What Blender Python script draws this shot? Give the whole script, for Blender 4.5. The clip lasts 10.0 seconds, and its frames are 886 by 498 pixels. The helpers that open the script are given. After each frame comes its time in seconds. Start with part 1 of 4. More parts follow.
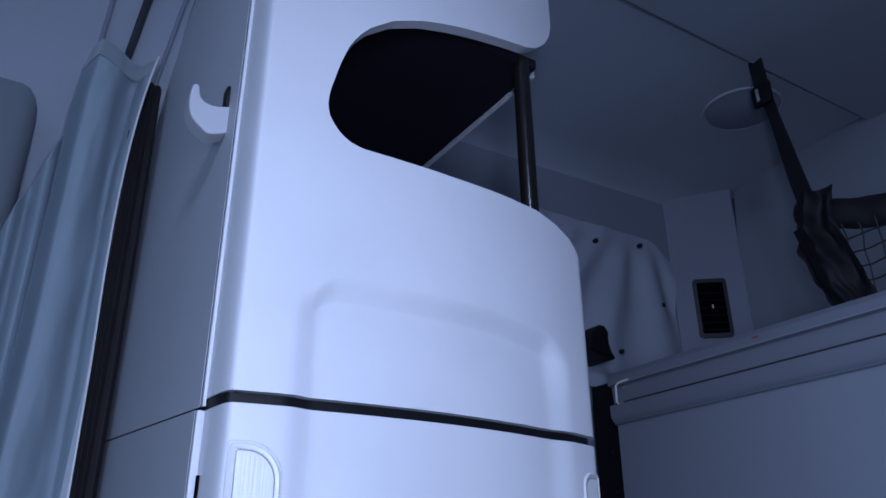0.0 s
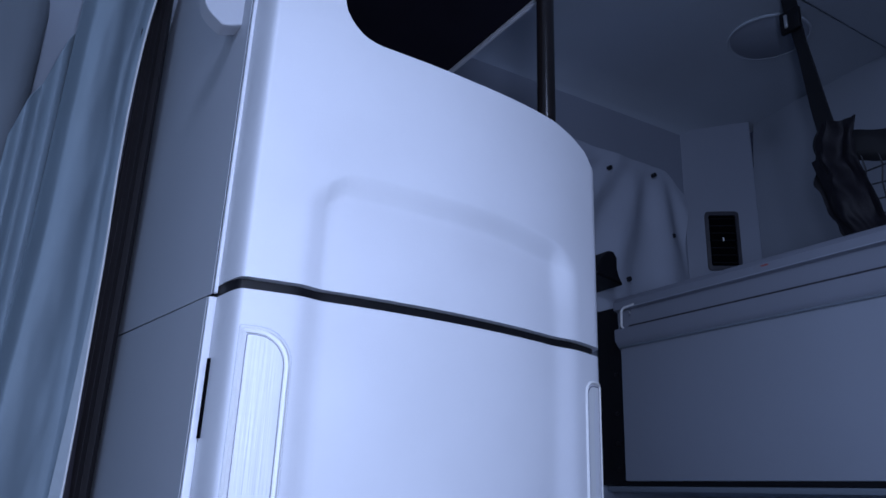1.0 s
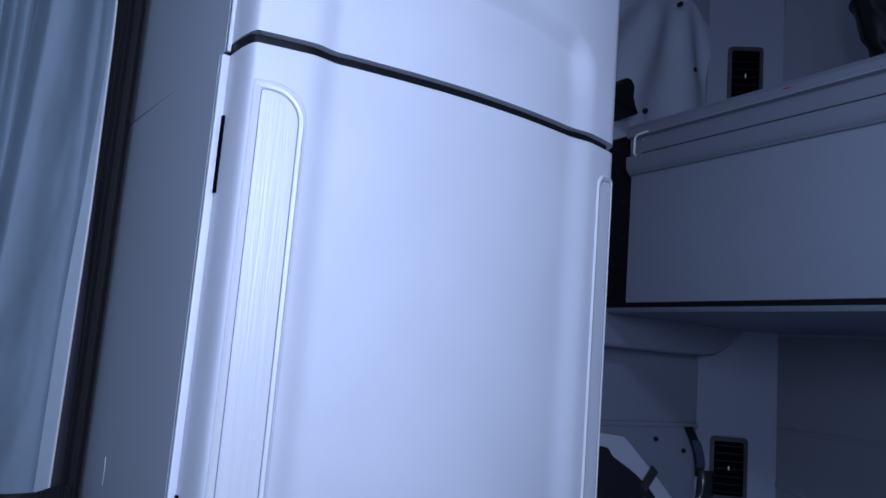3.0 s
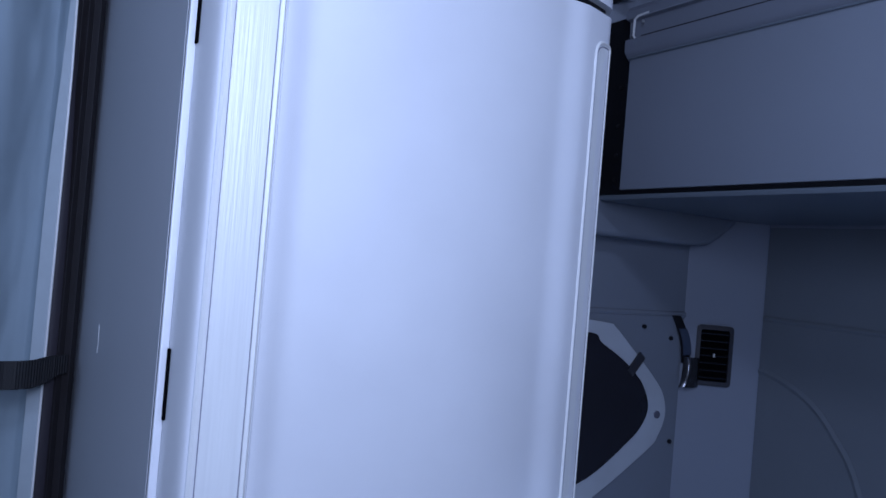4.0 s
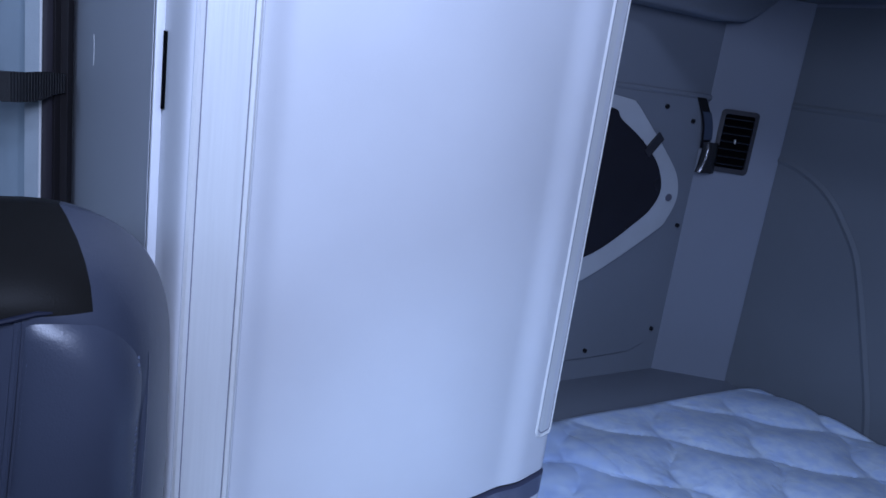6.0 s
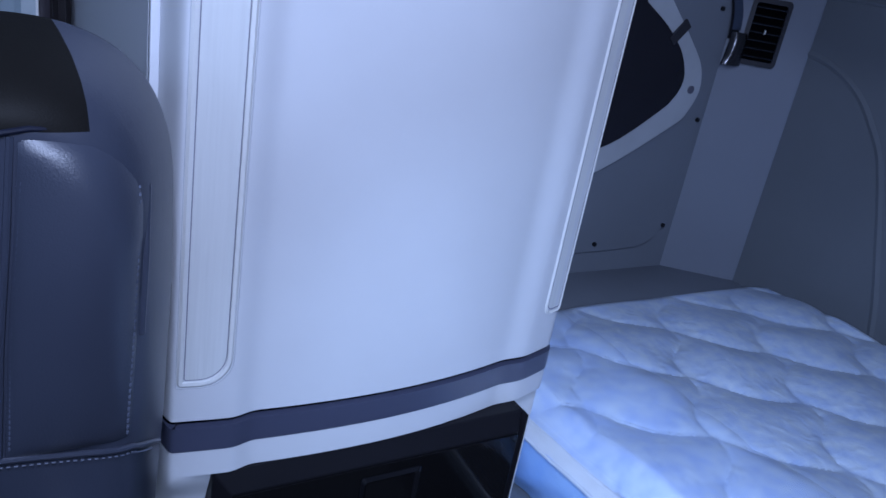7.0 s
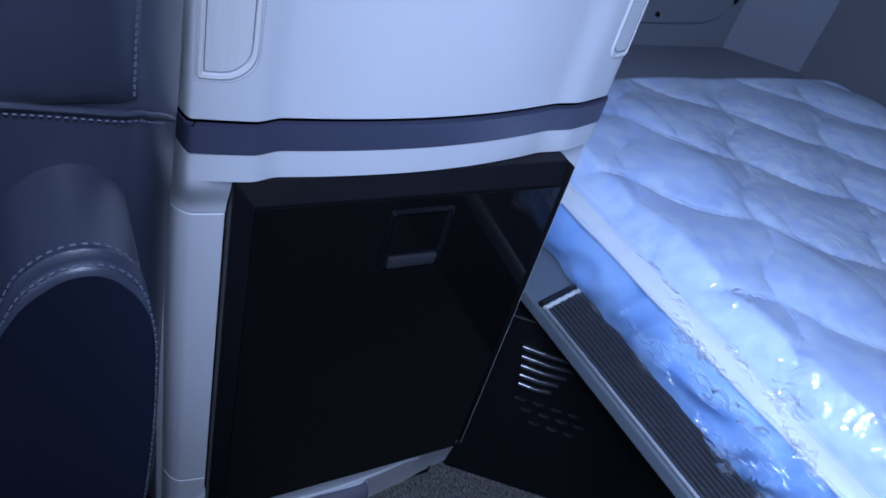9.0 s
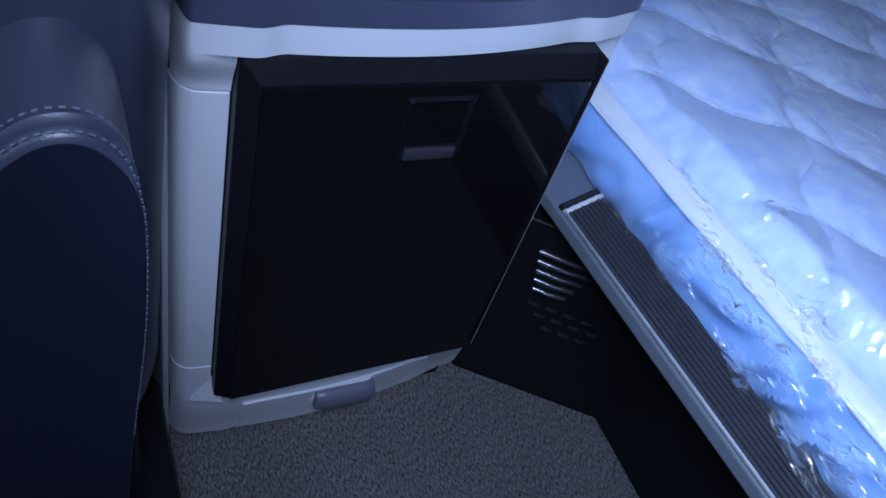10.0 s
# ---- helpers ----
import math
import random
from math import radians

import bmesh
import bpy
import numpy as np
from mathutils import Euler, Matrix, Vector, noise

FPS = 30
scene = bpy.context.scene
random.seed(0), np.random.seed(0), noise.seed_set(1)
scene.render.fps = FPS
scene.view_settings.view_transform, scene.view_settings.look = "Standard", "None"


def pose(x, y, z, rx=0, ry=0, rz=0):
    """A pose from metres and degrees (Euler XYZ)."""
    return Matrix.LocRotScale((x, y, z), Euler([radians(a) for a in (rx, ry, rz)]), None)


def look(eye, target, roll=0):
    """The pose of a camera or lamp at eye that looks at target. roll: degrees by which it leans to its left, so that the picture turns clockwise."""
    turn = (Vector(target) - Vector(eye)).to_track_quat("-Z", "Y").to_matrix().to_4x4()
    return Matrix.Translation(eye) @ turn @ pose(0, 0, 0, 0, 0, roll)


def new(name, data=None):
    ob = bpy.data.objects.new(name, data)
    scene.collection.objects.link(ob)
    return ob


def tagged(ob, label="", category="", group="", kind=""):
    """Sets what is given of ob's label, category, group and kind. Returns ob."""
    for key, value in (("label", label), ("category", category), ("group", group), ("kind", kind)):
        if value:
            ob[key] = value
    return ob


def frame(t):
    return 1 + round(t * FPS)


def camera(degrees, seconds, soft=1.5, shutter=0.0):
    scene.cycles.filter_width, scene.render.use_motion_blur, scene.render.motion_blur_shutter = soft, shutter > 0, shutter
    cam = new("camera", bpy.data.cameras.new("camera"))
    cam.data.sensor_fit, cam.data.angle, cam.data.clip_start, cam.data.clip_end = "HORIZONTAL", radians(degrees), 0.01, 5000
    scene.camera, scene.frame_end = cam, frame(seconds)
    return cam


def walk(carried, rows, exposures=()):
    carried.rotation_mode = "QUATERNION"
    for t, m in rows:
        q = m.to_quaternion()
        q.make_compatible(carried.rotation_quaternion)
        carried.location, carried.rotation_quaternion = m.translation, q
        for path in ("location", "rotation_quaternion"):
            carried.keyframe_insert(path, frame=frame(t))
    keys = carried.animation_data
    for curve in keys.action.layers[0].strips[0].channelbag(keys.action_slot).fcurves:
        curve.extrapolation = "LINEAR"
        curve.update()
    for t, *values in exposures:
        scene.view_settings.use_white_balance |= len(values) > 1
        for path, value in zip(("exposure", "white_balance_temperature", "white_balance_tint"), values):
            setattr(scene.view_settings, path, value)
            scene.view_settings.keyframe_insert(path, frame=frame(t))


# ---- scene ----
# Sleeper cab of a lorry: a tall cabinet with a fridge, two bunks, curtain and seat.
# x runs to the rear of the cab, y to its side wall, z up; the floor is z = 0.
cam = camera(61.0, 10.0, soft=1.6)
PATH = [
    (0, (-0.007, 0.176, 1.407), (0.953, 1.738, 2.205), -0.3),
    (0.5, (-0.004, 0.182, 1.392), (0.966, 1.78, 2.103), 1.2),
    (1, (-0.002, 0.188, 1.377), (0.971, 1.816, 2.011), 2.3),
    (1.5, (-0.001, 0.192, 1.363), (0.978, 1.85, 1.905), 3.4),
    (2, (0.001, 0.193, 1.347), (0.989, 1.869, 1.811), 4.3),
    (3.3, (0.01, 0.211, 1.289), (1.04, 1.914, 1.485), 4.5),
    (3.5, (0.012, 0.21, 1.283), (1.049, 1.914, 1.428), 4.5),
    (4, (0.019, 0.219, 1.26), (1.081, 1.914, 1.285), 4.8),
    (4.5, (0.024, 0.229, 1.238), (1.099, 1.912, 1.142), 5.3),
    (5, (0.029, 0.238, 1.216), (1.101, 1.913, 1.004), 6.0),
    (5.5, (0.034, 0.245, 1.19), (1.097, 1.904, 0.85), 6.7),
    (5.7, (0.036, 0.247, 1.183), (1.098, 1.894, 0.784), 7.3),
    (6.8, (0.047, 0.256, 1.147), (1.08, 1.824, 0.458), 9.4),
    (7, (0.047, 0.26, 1.133), (1.078, 1.81, 0.403), 10.2),
    (7.5, (0.049, 0.264, 1.112), (1.062, 1.761, 0.255), 12.1),
    (8, (0.053, 0.27, 1.09), (1.04, 1.706, 0.107), 13.6),
    (8.5, (0.058, 0.282, 1.069), (1.017, 1.646, -0.036), 15.4),
    (9, (0.064, 0.295, 1.048), (0.994, 1.579, -0.171), 17.3),
    (9.5, (0.071, 0.303, 1.031), (0.968, 1.505, -0.292), 19.1),
    (10, (0.08, 0.315, 1.017), (0.946, 1.436, -0.394), 21.1),
]
EXPOSURES = [(0, -0.27), (2, -0.24), (3.5, -0.14), (4.5, 0.02), (5.5, 0.12), (7, 0.18), (8.5, 0.23), (10, 0.27)]
walk(cam, [(t, look(eye, target, roll)) for t, eye, target, roll in PATH], EXPOSURES)

# ---- light ----
world = bpy.data.worlds.new("world")
world.use_nodes = True
world.node_tree.nodes["Background"].inputs[0].default_value = (0.3, 0.42, 1.0, 1)
world.node_tree.nodes["Background"].inputs[1].default_value = 0.02
scene.world = world

# tall soft panel, fixed; stands in for the lamp carried with the camera
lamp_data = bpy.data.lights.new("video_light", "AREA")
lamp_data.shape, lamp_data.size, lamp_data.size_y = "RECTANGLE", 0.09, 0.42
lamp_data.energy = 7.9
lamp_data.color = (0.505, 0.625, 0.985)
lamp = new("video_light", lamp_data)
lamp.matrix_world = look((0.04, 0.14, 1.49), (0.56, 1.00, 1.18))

# low spot added to brighten the bunk, for the same light held lower
low_data = bpy.data.lights.new("low_fill_spot", "SPOT")
low_data.energy, low_data.spot_size, low_data.spot_blend, low_data.shadow_soft_size = 16.5, radians(82), 1.0, 0.035
low_data.color = (0.43, 0.61, 1.0)
low = new("low_fill_spot", low_data)
low.matrix_world = look((0.09, 0.25, 1.10), (0.66, 0.72, 0.47))

# the cab's ceiling light over the aisle
roof_data = bpy.data.lights.new("cab_ceiling_light", "AREA")
roof_data.shape, roof_data.size = "DISK", 0.26
roof_data.energy = 10.0
roof_data.color = (0.49, 0.615, 1.0)
roof = new("cab_ceiling_light", roof_data)
roof.matrix_world = look((-0.15, -0.18, 2.30), (0.50, 0.75, 1.30))

# dim daylight through the windscreen at the front of the cab
sky_data = bpy.data.lights.new("windscreen_daylight", "AREA")
sky_data.shape, sky_data.size, sky_data.size_y = "RECTANGLE", 1.8, 0.7
sky_data.energy = 12.0
sky_data.color = (0.42, 0.60, 1.0)
sky = new("windscreen_daylight", sky_data)
sky.matrix_world = look((-1.70, -0.2, 1.85), (0.3, 0.1, 1.6))


# ---- materials ----
def material(name, base, rough=0.5, vary=0.06, scale=6.0, grain=900.0, bump=0.15, metal=0.0, dark=None, coat=0.0, spec=0.5, stretch=(1, 1, 1)):
    """Plain surface with cloudy wear at one scale and fine relief at another."""
    m = bpy.data.materials.new(name)
    m.use_nodes = True
    nt = m.node_tree
    n, l = nt.nodes, nt.links
    b = n["Principled BSDF"]
    tc = n.new("ShaderNodeTexCoord")
    mp = n.new("ShaderNodeMapping")
    mp.inputs["Scale"].default_value = stretch
    l.new(tc.outputs["Object"], mp.inputs["Vector"])
    big = n.new("ShaderNodeTexNoise")
    big.inputs["Scale"].default_value, big.inputs["Detail"].default_value = scale, 5
    l.new(mp.outputs[0], big.inputs["Vector"])
    mix = n.new("ShaderNodeMix")
    mix.data_type = "RGBA"
    second = dark or tuple(c * (1 - vary * 2) for c in base)
    mix.inputs["A"].default_value, mix.inputs["B"].default_value = (*second, 1), (*base, 1)
    ramp = n.new("ShaderNodeMapRange")
    ramp.inputs["From Min"].default_value, ramp.inputs["From Max"].default_value = 0.3, 0.7
    l.new(big.outputs["Fac"], ramp.inputs["Value"])
    l.new(ramp.outputs[0], mix.inputs["Factor"])
    l.new(mix.outputs["Result"], b.inputs["Base Color"])
    rr = n.new("ShaderNodeMapRange")
    rr.inputs["To Min"].default_value, rr.inputs["To Max"].default_value = max(rough - 0.06, 0.02), min(rough + 0.06, 1)
    l.new(big.outputs["Fac"], rr.inputs["Value"])
    l.new(rr.outputs[0], b.inputs["Roughness"])
    b.inputs["Metallic"].default_value = metal
    b.inputs["Coat Weight"].default_value = coat
    b.inputs["Specular IOR Level"].default_value = spec
    if bump:
        fine = n.new("ShaderNodeTexNoise")
        fine.inputs["Scale"].default_value, fine.inputs["Detail"].default_value = grain, 3
        l.new(mp.outputs[0], fine.inputs["Vector"])
        bp = n.new("ShaderNodeBump")
        bp.inputs["Strength"].default_value, bp.inputs["Distance"].default_value = bump, 0.001
        l.new(fine.outputs["Fac"], bp.inputs["Height"])
        l.new(bp.outputs[0], b.inputs["Normal"])
    return m


PLASTIC = material("grained_grey_plastic", (0.63, 0.64, 0.67), 0.42, 0.03, 9.0, 700, 0.12)
SIDE = material("side_panel_vinyl", (0.46, 0.475, 0.51), 0.55, 0.03, 4.0, 500, 0.15)
PLATE = material("brushed_plate", (0.66, 0.67, 0.67), 0.32, 0.035, 320.0, 420, 0.30, spec=0.6, stretch=(1, 1, 0.03))
TRIM = material("pale_trim", (0.70, 0.70, 0.69), 0.35, 0.02, 5.0, 500, 0.05)
BAND = material("dark_band_plastic", (0.058, 0.064, 0.105), 0.30, 0.05, 8.0, 700, 0.12)
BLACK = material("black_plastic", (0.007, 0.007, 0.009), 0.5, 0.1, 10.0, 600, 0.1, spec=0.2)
VOID = material("unlit_gap", (0.003, 0.003, 0.004), 0.95, 0.1, 10.0, 600, 0.0, spec=0.0)
CAVE = material("near_black_compartment", (0.014, 0.012, 0.020), 0.8, 0.1, 10.0, 600, 0.05, spec=0.1)
LATCH = material("latch_black", (0.006, 0.006, 0.008), 0.16, 0.1, 10.0, 600, 0.03, spec=0.5)
FRAME = material("matt_black_frame", (0.0095, 0.0092, 0.0120), 0.42, 0.1, 10.0, 600, 0.1, spec=0.14)
GLOSS = material("black_gloss_door", (0.0055, 0.0052, 0.006), 0.05, 0.1, 4.0, 200, 0.0, spec=0.22)
RUBBER = material("black_rubber", (0.012, 0.012, 0.013), 0.55, 0.1, 20.0, 300, 0.15)
SEAL = material("brown_black_seal", (0.014, 0.011, 0.013), 0.6, 0.1, 20.0, 300, 0.2)
SEAL_LIP = material("brown_seal_lip", (0.028, 0.023, 0.031), 0.6, 0.1, 20.0, 300, 0.25)
WALL = material("grey_vinyl_wall", (0.212, 0.234, 0.275), 0.62, 0.05, 3.0, 420, 0.3)
WALL_SOFT = material("padded_grey_cloth", (0.148, 0.166, 0.190), 0.8, 0.06, 4.0, 900, 0.4)
HEADLINER = material("headliner_cloth", (0.36, 0.40, 0.46), 0.85, 0.05, 3.0, 1100, 0.4)
POST = material("pale_corner_panel", (0.222, 0.245, 0.298), 0.55, 0.03, 4.0, 500, 0.15)
BUNK = material("grey_bunk_panel", (0.262, 0.287, 0.338), 0.45, 0.03, 4.0, 600, 0.12)
PAD = material("padded_pillar_cloth", (0.165, 0.19, 0.215), 0.75, 0.05, 5.0, 800, 0.3)
CLOTH = material("pale_window_cloth", (0.34, 0.37, 0.44), 0.7, 0.05, 7.0, 700, 0.3)
CURTAIN = material("grey_curtain_cloth", (0.25, 0.315, 0.36), 0.72, 0.05, 9.0, 900, 0.3)
HEM = material("curtain_hem_tape", (0.34, 0.39, 0.42), 0.6, 0.04, 60.0, 500, 0.3)
LEATHER = material("blue_grey_leather", (0.0365, 0.0430, 0.0660), 0.38, 0.08, 8.0, 850, 0.16, spec=0.58)
# darker copy of the leather; holds the shade of the armrest's end
LEATHER_DARK = material("darkened_leather", (0.0095, 0.012, 0.026), 0.6, 0.08, 8.0, 850, 0.14, spec=0.15)
HEADREST = material("black_headrest_leather", (0.009, 0.0085, 0.008), 0.50, 0.08, 8.0, 850, 0.14, spec=0.07)
THREAD = material("pale_thread", (0.085, 0.10, 0.145), 0.6, 0.05, 60.0, 500, 0.1)
WEB = material("black_webbing", (0.005, 0.005, 0.007), 0.6, 0.1, 40.0, 600, 0.5)
SEAM_TAPE = material("faded_blue_grey_tape", (0.055, 0.072, 0.115), 0.6, 0.08, 40.0, 600, 0.3)
STEP = material("worn_step_rubber", (0.048, 0.048, 0.055), 0.36, 0.1, 20.0, 300, 0.15)
STEEL = material("bright_trim_metal", (0.80, 0.81, 0.82), 0.48, 0.03, 30.0, 500, 0.03, metal=1.0)
TUBE = material("dark_bronze_tube", (0.010, 0.008, 0.008), 0.20, 0.08, 20.0, 500, 0.03, coat=0.3)
GLASS_DARK = material("tinted_window_glass", (0.020, 0.019, 0.027), 0.10, 0.1, 5.0, 200, 0.0)
SNAP = material("snap_metal", (0.03, 0.03, 0.035), 0.35, 0.1, 50.0, 500, 0.0, metal=0.6)
GAP = material("shaded_gap_grey", (0.20, 0.20, 0.25), 0.6, 0.04, 10.0, 600, 0.05)
PULL = material("grey_drawer_pull", (0.13, 0.13, 0.17), 0.4, 0.04, 10.0, 600, 0.12)
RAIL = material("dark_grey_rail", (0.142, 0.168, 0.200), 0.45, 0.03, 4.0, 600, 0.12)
UPPER_RAIL = material("grey_upper_rail", (0.185, 0.20, 0.24), 0.45, 0.03, 4.0, 600, 0.12)
PULLBAR = material("latch_pull_grey", (0.030, 0.030, 0.036), 0.35, 0.05, 10.0, 600, 0.05)
LOUVRE = material("satin_black_louvre", (0.10, 0.10, 0.11), 0.22, 0.1, 20.0, 90, 0.5, metal=0.85)
VENT = material("dark_vent_frame", (0.045, 0.045, 0.055), 0.5, 0.1, 20.0, 400, 0.05, spec=0.3)
FOLDS = material("folded_black_webbing", (0.009, 0.008, 0.012), 0.62, 0.25, 60.0, 300, 0.6, spec=0.25)
NET = material("black_net_cord", (0.012, 0.012, 0.016), 0.6, 0.1, 40.0, 500, 0.3)


def carpet_material():
    """Short cut pile: light and dark yarn ends in brown and grey, leaning one way."""
    m = material("flecked_grey_carpet", (0.10, 0.095, 0.09), 0.97, 0.1, 14.0, 700, 0.0, spec=0.1)
    n, l = m.node_tree.nodes, m.node_tree.links
    b = n["Principled BSDF"]
    tc, mp = n.new("ShaderNodeTexCoord"), n.new("ShaderNodeMapping")
    mp.inputs["Scale"].default_value, mp.inputs["Rotation"].default_value = (1.0, 0.42, 1.0), (0, 0, -0.45)
    l.new(tc.outputs["Object"], mp.inputs["Vector"])
    yarn, hue, wear = (n.new("ShaderNodeTexNoise") for _ in "abc")
    for node, scale, detail in ((yarn, 330, 4), (hue, 210, 2), (wear, 7, 3)):
        node.inputs["Scale"].default_value, node.inputs["Detail"].default_value = scale, detail
        l.new(mp.outputs[0], node.inputs["Vector"])
    yarn.inputs["Roughness"].default_value = 0.72
    ramp = n.new("ShaderNodeValToRGB")
    ramp.color_ramp.elements[0].position, ramp.color_ramp.elements[1].position = 0.36, 0.68
    ramp.color_ramp.elements[0].color, ramp.color_ramp.elements[1].color = (0.036, 0.035, 0.036, 1), (0.27, 0.26, 0.25, 1)
    l.new(yarn.outputs["Fac"], ramp.inputs[0])
    tint, dull = n.new("ShaderNodeMix"), n.new("ShaderNodeMix")
    for node in (tint, dull):
        node.data_type, node.blend_type = "RGBA", "MULTIPLY"
        node.inputs["Factor"].default_value = 1.0
    shade = n.new("ShaderNodeValToRGB")
    shade.color_ramp.elements[0].position, shade.color_ramp.elements[1].position = 0.38, 0.62
    shade.color_ramp.elements[0].color, shade.color_ramp.elements[1].color = (1.06, 0.98, 0.90, 1), (0.94, 0.98, 1.04, 1)
    l.new(hue.outputs["Fac"], shade.inputs[0])
    soil = n.new("ShaderNodeValToRGB")
    soil.color_ramp.elements[0].color, soil.color_ramp.elements[1].color = (0.7, 0.7, 0.7, 1), (1.1, 1.1, 1.1, 1)
    l.new(wear.outputs["Fac"], soil.inputs[0])
    l.new(ramp.outputs[0], tint.inputs["A"])
    l.new(shade.outputs[0], tint.inputs["B"])
    l.new(tint.outputs["Result"], dull.inputs["A"])
    l.new(soil.outputs[0], dull.inputs["B"])
    l.new(dull.outputs["Result"], b.inputs["Base Color"])
    bp = n.new("ShaderNodeBump")
    bp.inputs["Strength"].default_value, bp.inputs["Distance"].default_value = 0.8, 0.004
    l.new(yarn.outputs["Fac"], bp.inputs["Height"])
    l.new(bp.outputs[0], b.inputs["Normal"])
    return m


def quilt_material():
    m = material("pale_blue_quilted_satin", (0.72, 0.83, 0.97), 0.34, 0.1, 42.0, 260, 0.25, dark=(0.50, 0.64, 0.93))
    n, l = m.node_tree.nodes, m.node_tree.links
    b = n["Principled BSDF"]
    b.inputs["Coat Weight"].default_value, b.inputs["Coat Roughness"].default_value = 0.9, 0.28
    tc, crease, bp = n.new("ShaderNodeTexCoord"), n.new("ShaderNodeTexNoise"), n.new("ShaderNodeBump")
    crease.noise_type = "RIDGED_MULTIFRACTAL"
    crease.inputs["Scale"].default_value, crease.inputs["Detail"].default_value, crease.inputs["Distortion"].default_value = 38, 4, 0.6
    bp.inputs["Strength"].default_value, bp.inputs["Distance"].default_value = 0.5, 0.003
    l.new(tc.outputs["Object"], crease.inputs["Vector"])
    l.new(crease.outputs["Fac"], bp.inputs["Height"])
    l.new(b.inputs["Normal"].links[0].from_socket, bp.inputs["Normal"])
    l.new(bp.outputs[0], b.inputs["Normal"])
    return m


def film_material():
    """Clear packing film: mostly see-through, with sharp creases that catch the light."""
    m = bpy.data.materials.new("clear_packing_film")
    m.use_nodes = True
    n, l = m.node_tree.nodes, m.node_tree.links
    n.remove(n["Principled BSDF"])
    out = n["Material Output"]
    clear, gloss, mix = n.new("ShaderNodeBsdfTransparent"), n.new("ShaderNodeBsdfGlossy"), n.new("ShaderNodeMixShader")
    veil, both = n.new("ShaderNodeBsdfGlossy"), n.new("ShaderNodeMixShader")
    gloss.inputs["Roughness"].default_value, veil.inputs["Roughness"].default_value = 0.07, 0.42
    both.inputs[0].default_value = 0.5
    fres = n.new("ShaderNodeFresnel")
    fres.inputs["IOR"].default_value = 1.5
    lift = n.new("ShaderNodeMath")
    lift.operation, lift.inputs[1].default_value = "MAXIMUM", 0.22
    tc, fold, soft, bp = n.new("ShaderNodeTexCoord"), n.new("ShaderNodeTexVoronoi"), n.new("ShaderNodeTexNoise"), n.new("ShaderNodeBump")
    fold.feature = "DISTANCE_TO_EDGE"
    fold.inputs["Scale"].default_value = 110
    soft.inputs["Scale"].default_value, soft.inputs["Detail"].default_value = 45, 3
    add = n.new("ShaderNodeMath")
    add.operation = "ADD"
    l.new(tc.outputs["Object"], soft.inputs["Vector"])
    l.new(tc.outputs["Object"], fold.inputs["Vector"])
    l.new(fold.outputs["Distance"], add.inputs[0])
    l.new(soft.outputs["Fac"], add.inputs[1])
    l.new(add.outputs[0], bp.inputs["Height"])
    bp.inputs["Strength"].default_value, bp.inputs["Distance"].default_value = 0.22, 0.006
    l.new(bp.outputs[0], gloss.inputs["Normal"])
    l.new(fres.outputs[0], lift.inputs[0])
    l.new(lift.outputs[0], mix.inputs[0])
    l.new(clear.outputs[0], mix.inputs[1])
    l.new(gloss.outputs[0], both.inputs[1])
    l.new(veil.outputs[0], both.inputs[2])
    l.new(both.outputs[0], mix.inputs[2])
    l.new(mix.outputs[0], out.inputs[0])
    return m


SURROUND = material("pale_grey_surround_cloth", (0.52, 0.55, 0.59), 0.7, 0.05, 12.0, 700, 0.3)
CARPET, QUILT, FILM = carpet_material(), quilt_material(), film_material()
TICKING = material("blue_mattress_border", (0.44, 0.66, 0.98), 0.5, 0.1, 16.0, 300, 0.4, dark=(0.28, 0.50, 0.90))
TAPE = material("white_binding_tape", (0.86, 0.90, 0.94), 0.45, 0.04, 40.0, 500, 0.25)
PIPING = material("pale_blue_piping", (0.84, 0.89, 0.95), 0.5, 0.05, 30.0, 500, 0.2)


# ---- building helpers ----
def thing(name, at, label, category, group="", kind=""):
    ob = new(name)
    ob.location = at
    ob.empty_display_size = 0.05
    return tagged(ob, label, category, group, kind)


def part(name, bm, mat, parent=None, label="", smooth=True, bevel=0.0, solid=0.0, face=(0, -1, 0)):
    me = bpy.data.meshes.new(name)
    bmesh.ops.recalc_face_normals(bm, faces=bm.faces)
    if solid and sum((f.normal * f.calc_area() for f in bm.faces), Vector()).dot(Vector(face)) < 0:
        bmesh.ops.reverse_faces(bm, faces=bm.faces)
    bm.to_mesh(me)
    bm.free()
    me.materials.append(mat)
    ob = new(name, me)
    if parent is not None:
        ob.parent = parent
        base = parent
        shift = Vector((0, 0, 0))
        while base is not None:
            shift += base.location
            base = base.parent
        for v in me.vertices:
            v.co -= shift
    if smooth:
        me.shade_smooth()
        me.set_sharp_from_angle(angle=radians(38))
    if solid:
        s = ob.modifiers.new("solid", "SOLIDIFY")
        s.thickness, s.offset = solid, -1
        if not bevel:
            r = ob.modifiers.new("rim", "BEVEL")
            r.width, r.segments, r.limit_method, r.angle_limit, r.harden_normals = min(0.0006, solid * 0.2), 1, "ANGLE", radians(60), True
    if bevel:
        b = ob.modifiers.new("edge", "BEVEL")
        b.width, b.segments, b.limit_method, b.angle_limit, b.harden_normals = bevel, 3, "ANGLE", radians(40), True
    if label:
        ob["label"] = label
    return ob


def setting(name, bm, mat, label, category="", **more):
    return tagged(part(name, bm, mat, **more), label, category or name.split("_")[0], "", "structure")


